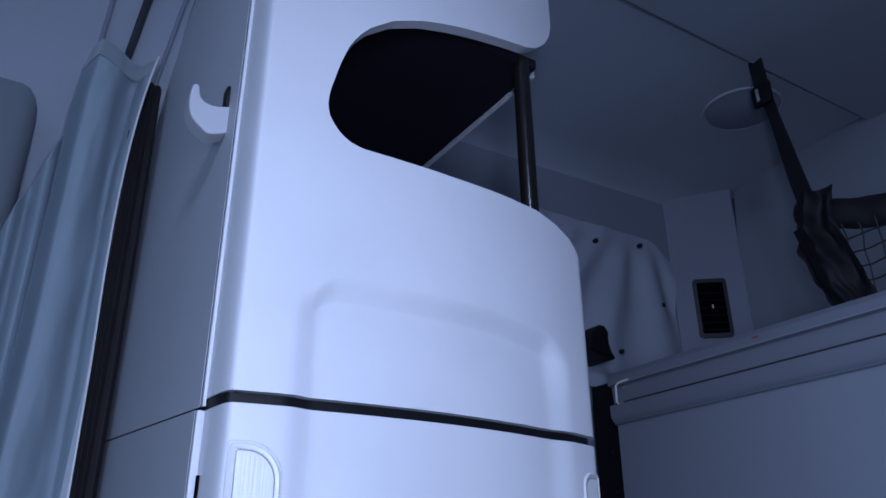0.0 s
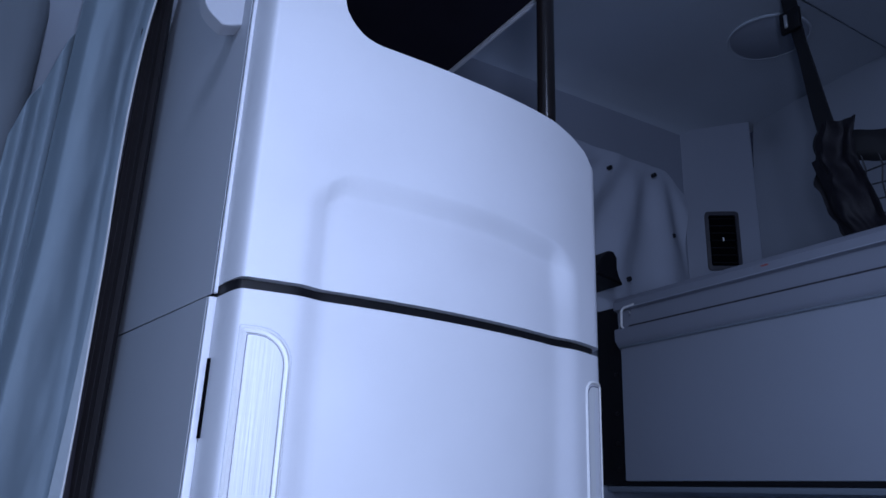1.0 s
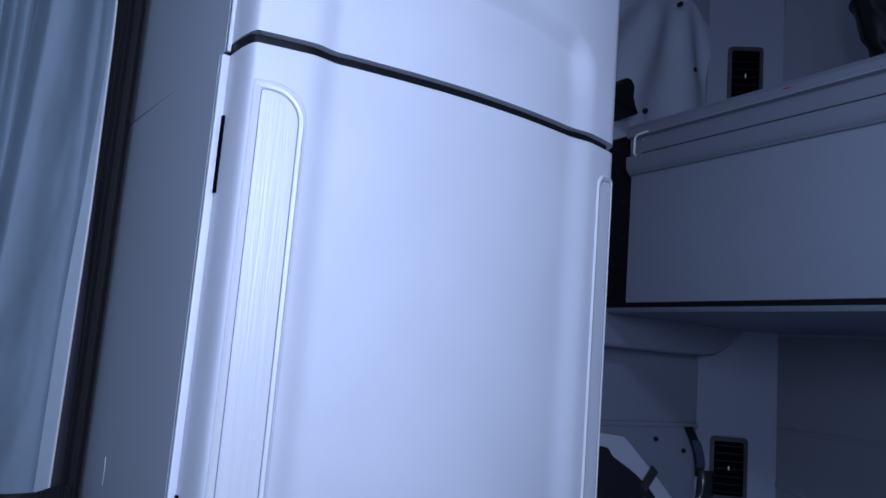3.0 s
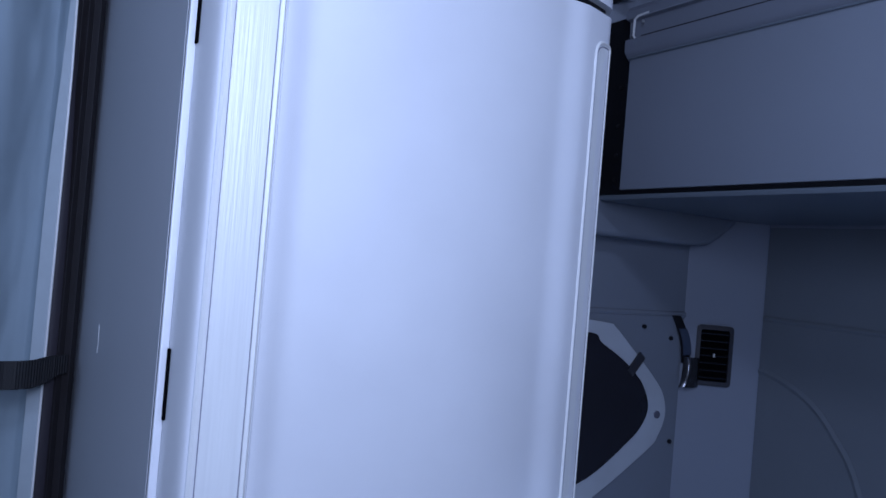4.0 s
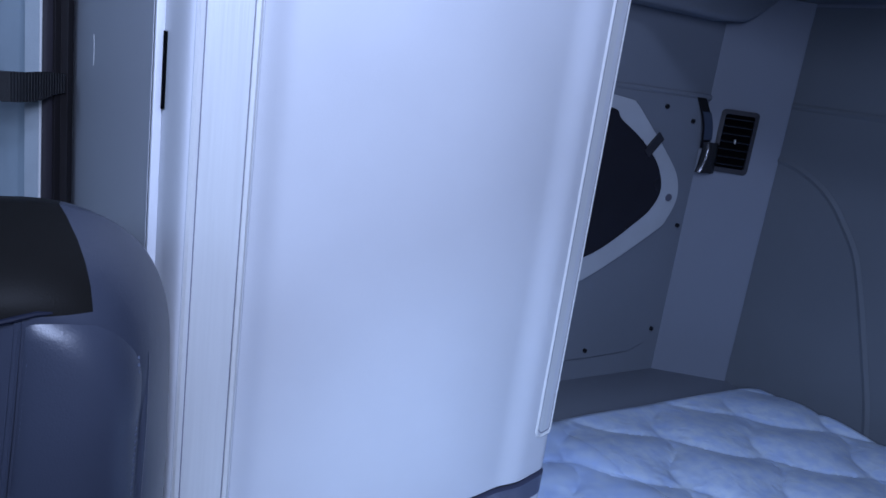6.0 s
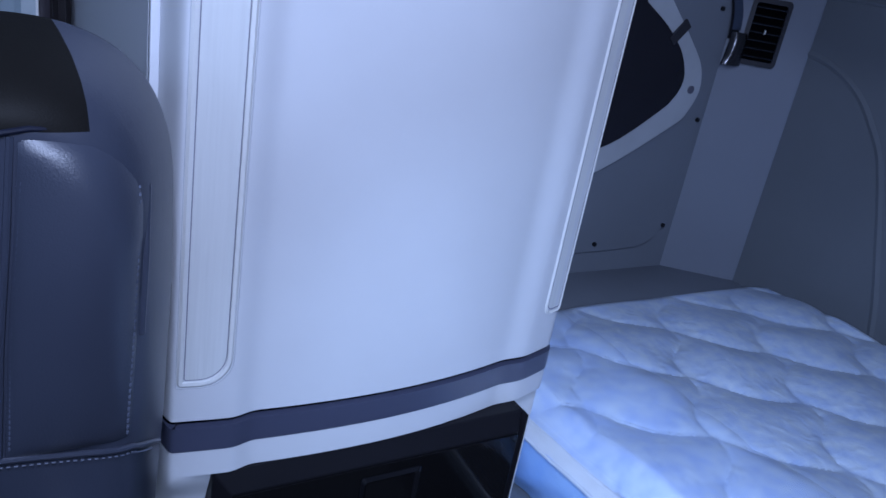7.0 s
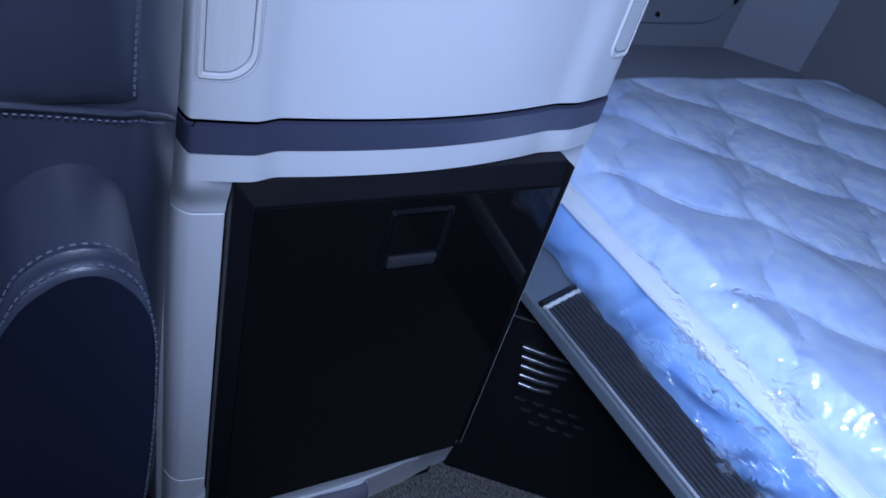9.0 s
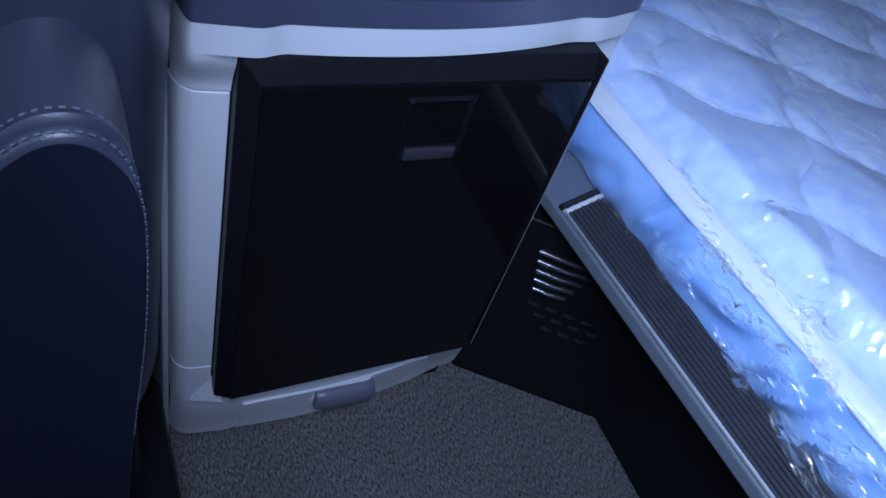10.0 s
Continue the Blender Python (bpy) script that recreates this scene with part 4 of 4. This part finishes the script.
def cloth_sheet():
    bm = bmesh.new()

    def f(u, v):
        x, z = 0.95 + 0.545 * u, 1.80 + (0.425 - 0.05 * ease(0.85, 1.0, u)) * v
        fold = 0.010 * math.sin(38 * (x - 1.38) / (0.35 + 1.1 * (1.05 - v))) * ease(0.05, 0.5, 1 - v + 0.1)
        fold += 0.006 * noise.noise((x * 14, z * 9, 4))
        return (x, WY - 0.012 - fold, z)

    sheet(bm, 90, 50, f)
    return bm


part("cloth", cloth_sheet(), CLOTH, cloth, solid=0.002)
for x, z in ((1.216, 2.174), (1.371, 2.195), (1.429, 2.041), (1.266, 1.896)):
    part("press_stud", tube(bmesh.new(), [(x, WY - 0.024, z), (x, WY - 0.014, z)], 0.0060, 10), SNAP, cloth, "dark press stud")

dome = thing("dome_lamp", (1.378, 1.081, 2.40), "unlit oval dome lamp in the headliner", "lamp")
bm = bmesh.new()
ringpts = [(1.378 + 0.088 * math.cos(a), 1.081 + 0.088 * math.sin(a), 2.4125) for a in [math.tau * k / 40 for k in range(40)]]
tube(bm, ringpts, 0.0035, 8, closed=True)
part("rim", bm, HEADLINER, dome)
bm = bmesh.new()
sheet(bm, 6, 40, lambda u, v: (1.378 + 0.086 * (1 - u) * math.cos(math.tau * v), 1.081 + 0.086 * (1 - u) * math.sin(math.tau * v), 2.4115 - 0.012 * (1 - (1 - u) ** 2)))
bmesh.ops.remove_doubles(bm, verts=bm.verts, dist=0.0003)
part("lens", bm, POST, dome, "cloudy plastic lens")


# ---- safety net ----
net = thing("safety_net", (1.25, 0.6, 1.80), "black safety net with a webbing strap to the ceiling", "net")


def ribbon(pts, width, solid=0.003):
    bm = bmesh.new()
    rows = []
    for p, side in pts:
        p, side = Vector(p), Vector(side).normalized()
        rows.append((bm.verts.new(p - side * width / 2), bm.verts.new(p), bm.verts.new(p + side * width / 2)))
    for a, b in zip(rows, rows[1:]):
        for i in range(2):
            bm.faces.new((a[i], a[i + 1], b[i + 1], b[i]))
    return bm


part("strap", ribbon([((1.25, 0.948, 2.420), (0.3, 1, 0)), ((1.25, 0.944, 2.36), (0.3, 1, 0)), ((1.25, 0.937, 2.31), (0.5, 1, 0)), ((1.25, 0.930, 2.26), (0.6, 1, 0.1)), ((1.25, 0.921, 2.19), (0.4, 1, 0.1)), ((1.25, 0.912, 2.12), (0.2, 1, 0.15)), ((1.25, 0.905, 2.075), (0.1, 1, 0.2)), ((1.252, 0.902, 2.03), (0.3, 1, 0))], 0.039), WEB, net, solid=0.003, face=(-1, 0, 0))
part("strap_buckle", boxed(1.236, 1.247, 0.918, 0.962, 2.295, 2.345, 0.004), BLACK, net, "black buckle with a bright pin")
part("buckle_pin", boxed(1.2335, 1.237, 0.943, 0.950, 2.305, 2.335, 0.001), STEEL, net)


def hem_path(k):
    y = 0.925 - 1.2 * k
    return (1.25 + 0.012 * math.sin(9 * k), y, 2.062 - 0.036 * math.sin(min(k * 16, 1.57)) + 0.010 * math.sin(30 * k))


bm = bmesh.new()
sheet(bm, 90, 8, lambda u, v: (hem_path(u)[0] - 0.014 * math.sin(v * 3.1) + 0.005 * noise.noise((u * 34, v * 3, 1)), hem_path(u)[1], hem_path(u)[2] + 0.003 * noise.noise((u * 26, 0, 4)) - 0.062 * v))
part("top_hem", bm, WEB, net, solid=0.004, face=(-1, 0, 0))
BUNDLE = [(1.80, 0.880), (1.847, 0.896), (1.909, 0.920), (1.960, 0.932), (1.996, 0.936), (2.03, 0.932), (2.062, 0.920)]
bm = bmesh.new()


def bundle(u, v):
    """The gathered end of the net: folds of webbing that run down and fan out."""
    z = 2.062 - 0.262 * v
    width = 0.080 + 0.012 * math.sin(3.1 * v)
    fold = 0.009 * math.sin(u * 11 + 2.5 * noise.noise((u * 2, v * 3, 3))) + 0.006 * noise.noise((u * 7, v * 9, 6))
    y = along(BUNDLE, z) - width * u + 0.006 * noise.noise((v * 9, u * 2, 2))
    return (1.245 - 0.020 * math.sin(u * 3.1) + fold, y, z)


sheet(bm, 26, 40, bundle)
part("end_hem", bm, FOLDS, net, "gathered black webbing at the end", solid=0.004, face=(-1, 0, 0))
tail = ribbon([((1.228 + 0.004 * math.sin(5 * k), 0.918 - 0.010 * k, 2.00 - 0.034 * k), (0.4, 1, 0.3 * math.sin(k))) for k in range(6)], 0.026)
part("strap_tail", tail, FOLDS, net, "loose strap tail", solid=0.003, face=(-1, 0, 0))
for k in range(16):
    y = 0.845 - 0.030 * k
    part("cord", tube(bmesh.new(), [(1.25 + 0.006 * noise.noise((k, j, 0)), y + 0.006 * noise.noise((k * 2, j * 0.9, 5)), 1.80 + 0.19 * j / 6) for j in range(7)], 0.0016, 5), NET, net)
for j in range(6):
    z = 1.815 + 0.028 * j
    part("cord", tube(bmesh.new(), [(1.25 + 0.006 * noise.noise((k, j, 9)), 0.87 - 0.030 * k, z + 0.008 * noise.noise((k * 0.9, j * 2, 5))) for k in range(17)], 0.0016, 5), NET, net)


# ---- curtain ----
curtain = thing("privacy_curtain", (0.05, 1.28, 0.3), "grey privacy curtain gathered at the side wall", "curtain")


HEM_EDGE = [(0.45, 0.106), (1.2, 0.109), (1.45, 0.110), (1.68, 0.107), (1.80, 0.103), (1.909, 0.102), (2.00, 0.104), (2.066, 0.108), (2.12, 0.113), (2.16, 0.118), (2.20, 0.124)]
LEFT_EDGE = [(0.40, -0.05), (1.0, -0.02), (1.40, 0.006), (1.70, 0.018), (2.09, 0.020), (2.20, 0.026)]


def curtain_sheet():
    bm = bmesh.new()

    def f(u, v):
        top = 2.186 - 0.012 * math.sin(u * 3.1) ** 2
        z = 0.45 + (top - 0.45) * v
        right, left = along(HEM_EDGE, z) - 0.001, along(LEFT_EDGE, z)
        x = right - (right - left) * u + 0.005 * math.sin(u * 5 + 1.0 * noise.noise((u * 2, v * 1.5, 3))) * min(u * 6, 1)
        y = 1.285 + 0.022 * math.sin(u * 5.0 + 0.6 + 1.2 * noise.noise((u * 1.6, v * 1.8, 1))) * min(u * 4 + 0.2, 1) + 0.05 * ease(0.8, 1.0, u)
        y += 0.005 * noise.noise((u * 5, v * 16, 6)) + 0.002 * noise.noise((u * 9, v * 60, 6))
        return (x, y, z)

    sheet(bm, 90, 110, f)
    sheet(bm, 30, 60, lambda u, v: (0.034 - 0.075 * u, 1.338 + 0.012 * math.sin(u * 14 + 2 * noise.noise((u, v * 2, 8))), 0.45 + (2.10 - 0.25 * u - 0.45) * v))
    return bm


part("cloth", curtain_sheet(), CURTAIN, curtain, solid=0.002)
bm = bmesh.new()
sheet(bm, 2, 60, lambda u, v: (along(HEM_EDGE, 0.45 + 1.742 * v) - (0.002 + 0.014 * ease(1.75, 1.25, 0.45 + 1.742 * v)) * u, 1.281 + 0.002 * u + 0.002 * noise.noise((v * 14, 0, 0)), 0.45 + 1.742 * v))
part("hem_tape", bm, HEM, curtain, "pale stitched hem tape", solid=0.002)
part("hem_cord", tube(bmesh.new(), [(along(HEM_EDGE, 0.45 + 1.745 * v) + 0.0005, 1.2805 + 0.002 * noise.noise((v * 14, 0, 0)), 0.45 + 1.745 * v) for v in [k / 40 for k in range(41)]], 0.0016, 6), TRIM, curtain, "pale hem cord")

bm = bmesh.new()


def heading(u, v):
    """The gathered tape along the curtain's top."""
    z = 2.187 - 0.012 * math.sin(u * 3.1) ** 2 - 0.030 * v
    right, left = along(HEM_EDGE, z) - 0.001, along(LEFT_EDGE, z)
    x = right - (right - left) * u + 0.005 * math.sin(u * 5) * min(u * 6, 1)
    y = 1.282 + 0.022 * math.sin(u * 5.0 + 0.6 + 1.2 * noise.noise((u * 1.6, 1.8 * (1 - 0.02 * v), 1))) * min(u * 4 + 0.2, 1) + 0.05 * ease(0.8, 1.0, u)
    return (x, y - 0.0015 * math.sin(u * 260), z)


sheet(bm, 320, 4, heading)
part("heading_tape", bm, HEM, curtain, "gathered pale heading tape", solid=0.0015)

tie = thing("tie_strap", (0.05, 1.25, 1.09), "black webbing tie strap round the gathered curtain", "strap")
bm = bmesh.new()
sheet(bm, 150, 3, lambda u, v: (-0.10 + 0.236 * u, 1.243 - 0.012 * math.sin(math.pi * u) + 0.048 * ease(0.80, 1, u) - 0.0011 * math.sin(u * 480), 1.070 + (0.034 - 0.010 * ease(0.86, 1, u)) * v - 0.006 * u + 0.003 * math.sin(u * 7) + 0.006 * ease(0.86, 1, u)))
part("webbing", bm, WEB, tie, "ribbed black webbing", solid=0.003)

# door seal behind the curtain
SEAL_EDGE = [(0.0, 0.147), (1.35, 0.1465), (1.50, 0.146), (1.706, 0.1455), (1.972, 0.143), (2.14, 0.140)]
bm = bmesh.new()
sheet(bm, 6, 60, lambda u, v: (0.104 + (along(SEAL_EDGE, 2.15 * v) - 0.104) * u, 1.300 - 0.006 * math.sin(math.pi * u) + 0.004 * math.cos(u * 19), 2.15 * v))
setting("trim_seal", bm, SEAL, "brown-black door seal strip", "trim", solid=0.02)
bm = bmesh.new()
sheet(bm, 4, 50, lambda u, v: (0.104 + 0.019 * u * (1 - 0.97 * ease(0.58, 0.92, v)), 1.2925 - 0.004 * math.sin(math.pi * u), 2.05 * v))
setting("trim_seal_lip", bm, SEAL_LIP, "brown rubber lip of the door seal", "trim", solid=0.004)


# ---- seat ----
seat = thing("driver_seat", (0.02, 0.85, 0.0), "blue-grey leather seat with stitched bolsters", "seat")


def seat_outline(inset=0.0):
    pts = [(-0.16, 0.40), (0.134 - inset, 0.40), (0.142 - inset, 0.67), (0.148 - inset, 0.80), (0.1505 - inset, 0.90), (0.1495 - inset, 0.950)]
    pts += [(0.050 + (0.0995 - inset) * math.cos(a) ** 0.71, 0.950 + (0.115 - inset) * math.sin(a) ** 0.74) for a in [radians(2 * k) for k in range(1, 44)]]
    pts += [(0.04, 1.065 - inset), (-0.02, 1.063 - inset), (-0.10, 1.04 - inset), (-0.16, 0.98)]
    return pts


def dome_y(d):
    """The backrest's side swells: its place by the distance d from the outline."""
    return 0.662 + 0.070 * (1 - min(max(d, 0.0) / 0.050, 1.0)) ** 2.3


HEAD_EDGE = [(1.019, 0.0935), (1.031, 0.093), (1.041, 0.0915), (1.05, 0.089), (1.059, 0.085), (1.068, 0.079), (1.10, 0.07)]


def swell(is_head):
    """The backrest's hull, or the piece of it that is the headrest."""
    bm = bmesh.new()
    levels = [(d, dome_y(d)) for d in (0.050, 0.047, 0.043, 0.039, 0.035, 0.031, 0.027, 0.023, 0.019, 0.015, 0.011, 0.008, 0.005, 0.0025, 0.001, 0.0)]
    levels += [(0.005, 0.765), (0.018, 0.82), (0.048, 0.90), (0.09, 1.00), (0.13, 1.08)]
    rings = [[(x, y, z) for x, z in seat_outline(d)] for d, y in levels]
    vs = [[bm.verts.new(p) for p in r] for r in rings]
    for a, b in zip(vs, vs[1:]):
        for i in range(len(a)):
            j = (i + 1) % len(a)
            bm.faces.new((a[i], a[j], b[j], b[i]))
    bm.faces.new(vs[0])
    cuts = [((0, 0, 1.019), (0, 0, 1))]
    cuts += [((xa, 0, za), (zb - za, 0, xa - xb)) for (za, xa), (zb, xb) in zip(HEAD_EDGE, HEAD_EDGE[1:])]
    for at, way in cuts:
        bmesh.ops.bisect_plane(bm, geom=bm.verts[:] + bm.edges[:] + bm.faces[:], plane_co=at, plane_no=Vector(way).normalized(), dist=1e-6)
    gone = []
    for face in bm.faces:
        c = face.calc_center_median()
        if (c.z > 1.019 and c.x < along(HEAD_EDGE, c.z)) != is_head:
            gone.append(face)
    bmesh.ops.delete(bm, geom=gone, context="FACES")
    return bm


part("backrest", swell(False), LEATHER, seat)
part("headrest", swell(True), HEADREST, seat, "black leather headrest side")


def on_seat(x, z, lift=0.0):
    if z > 0.955:
        d = 0.1015 - math.hypot(max(x - 0.050, 0.0), (z - 0.950) * 0.88)
    else:
        d = 0.150 - x
    return (x, dome_y(d) - lift, z)


RIGHT_SEAM = [(0.813, 0.1145), (0.896, 0.1180), (0.945, 0.1200), (0.984, 0.1215), (1.016, 0.1215)]
LEFT_SEAM = [(0.83, 0.048), (0.902, 0.052), (0.961, 0.057), (1.017, 0.061)]


def side_panel():
    bm = bmesh.new()

    def f(u, v):
        z = 0.829 + 0.188 * v
        a, b = along(LEFT_SEAM, z), along(RIGHT_SEAM, z)
        x, y, z = on_seat(a + (b - a) * u, z)
        return (x, y - 0.0005 - 0.013 * max(math.sin(math.pi * u), 0) ** 0.65 * max(math.sin(math.pi * v), 0) ** 0.4, z)

    sheet(bm, 26, 36, f)
    return bm


part("side_panel", side_panel(), LEATHER, seat, "padded leather panel between the seams", solid=0.003)
for seam in (RIGHT_SEAM, LEFT_SEAM):
    part("welt", tube(bmesh.new(), [on_seat(x + (0.003 if seam is RIGHT_SEAM else -0.003), z, 0.0) for z, x in seam if z > 0.82], 0.0022, 8), LEATHER, seat)
part("welt", tube(bmesh.new(), [on_seat(x, z, 0.001) for x, z in smooth_line([(-0.02, 0.832), (0.05, 0.829), (0.1085, 0.822), (0.120, 0.817), (0.130, 0.808), (0.138, 0.796)], 4)], 0.0020, 8), LEATHER, seat)
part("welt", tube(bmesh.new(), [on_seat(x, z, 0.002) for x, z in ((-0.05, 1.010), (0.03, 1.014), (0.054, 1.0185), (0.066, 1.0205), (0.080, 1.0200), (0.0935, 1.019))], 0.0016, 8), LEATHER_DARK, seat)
part("welt", tube(bmesh.new(), [on_seat(x, z, 0.0) for x, z in ((0.0935, 1.019), (0.108, 1.0185), (0.121, 1.018))], 0.0016, 8), LEATHER, seat)
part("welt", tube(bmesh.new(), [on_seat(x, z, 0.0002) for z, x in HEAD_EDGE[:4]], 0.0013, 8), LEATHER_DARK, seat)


def stitches(name, pts, n, r=0.0006, gap=0.40):
    """Short thread lengths along a bent line, one mesh."""
    bm = bmesh.new()
    pts = [Vector(p) for p in pts]
    lens = [(b - a).length for a, b in zip(pts, pts[1:])]
    total = sum(lens)

    def at(s):
        for a, b, le in zip(pts, pts[1:], lens):
            if s <= le:
                return a + (b - a) * (s / le)
            s -= le
        return pts[-1]

    for k in range(n):
        tube(bm, [at(total * (k + 0.1) / n), at(total * (k + 1 - gap) / n)], r, 5)
    return part(name, bm, THREAD, seat, "pale stitching")


stitches("stitching", [on_seat(x - 0.003, z, 0.0036) for z, x in ((1.014, 0.1218), (0.984, 0.1215), (0.945, 0.1200), (0.896, 0.1180), (0.832, 0.1153))], 46, 0.0010)
stitches("stitching", [on_seat(x + 0.002, z, 0.0022) for x, z in ((0.060, 0.995), (0.057, 0.961), (0.052, 0.902), (0.0485, 0.835))], 44)
stitches("stitching", [on_seat(x, z - 0.004, 0.0020) for x, z in smooth_line([(-0.02, 0.832), (0.05, 0.829), (0.1085, 0.822), (0.120, 0.817), (0.132, 0.806)], 4)], 44)

# armrest with its arched, stitched end
ARCH = [(0.010, 0.40), (0.014, 0.58), (0.022, 0.67), (0.034, 0.733), (0.048, 0.766), (0.061, 0.780), (0.072, 0.786), (0.084, 0.7865), (0.094, 0.781), (0.1025, 0.769), (0.108, 0.751), (0.1105, 0.72), (0.109, 0.655), (0.105, 0.60), (0.098, 0.52), (0.09, 0.40)]


def arch(y, off):
    """The arched outline at y, moved outward by off, with smooth corners between the rows of ARCH."""
    dense_pts = []
    for i in range(len(ARCH) - 1):
        p0, p1, p2, p3 = (Vector(ARCH[min(max(i + k, 0), len(ARCH) - 1)]) for k in (-1, 0, 1, 2))
        for k in range(4):
            t = k / 4
            dense_pts.append(0.5 * (2 * p1 + (p2 - p0) * t + (2 * p0 - 5 * p1 + 4 * p2 - p3) * t * t + (3 * p1 - p0 - 3 * p2 + p3) * t ** 3))
    dense_pts.append(Vector(ARCH[-1]))
    out = []
    for i, p in enumerate(dense_pts):
        d = (dense_pts[min(i + 1, len(dense_pts) - 1)] - dense_pts[max(i - 1, 0)]).normalized()
        q = p + Vector((-d.y, d.x)) * off * (0.2 + 0.8 * ease(0.750, 0.782, p.y))
        out.append((q.x, y, q.y))
    return out


bm = bmesh.new()
rings = [[bm.verts.new(p) for p in arch(y, off)] for y, off in (
    (0.668, 0.006), (0.640, 0.004), (0.612, 0.0008), (0.6000, 0.0), (0.5985, 0.0026), (0.5962, 0.0044), (0.5935, 0.0044), (0.5915, 0.0022), (0.5903, -0.0015),
    (0.5896, -0.0015), (0.5885, 0.0012), (0.5868, 0.0028), (0.5840, 0.0020), (0.5822, 0.0002), (0.5812, -0.0022), (0.5818, -0.0030))]
for a, b in zip(rings, rings[1:]):
    for i in range(len(a) - 1):
        bm.faces.new((a[i], a[i + 1], b[i + 1], b[i]))
part("armrest", bm, LEATHER, seat, "rounded leather armrest with a double piped end")
# end face: same leather, darkened by colour where it lies in shade
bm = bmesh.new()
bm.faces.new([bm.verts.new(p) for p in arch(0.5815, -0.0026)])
part("armrest_end", bm, LEATHER_DARK, seat, "end face of the armrest, shade put into its colour", solid=0.004, smooth=False)
for y, off, n in ((0.5985, 0.0034, 98), (0.5838, 0.0028, 98)):
    stitches("stitching", arch(y, off)[4:-4], n, 0.00075, 0.38)
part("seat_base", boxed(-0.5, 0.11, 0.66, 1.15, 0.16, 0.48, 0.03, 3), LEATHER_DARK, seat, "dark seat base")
part("pedestal", boxed(-0.4, 0.150, 0.50, 0.856, 0.0, 0.17, 0.012), BLACK, seat, "black seat pedestal")
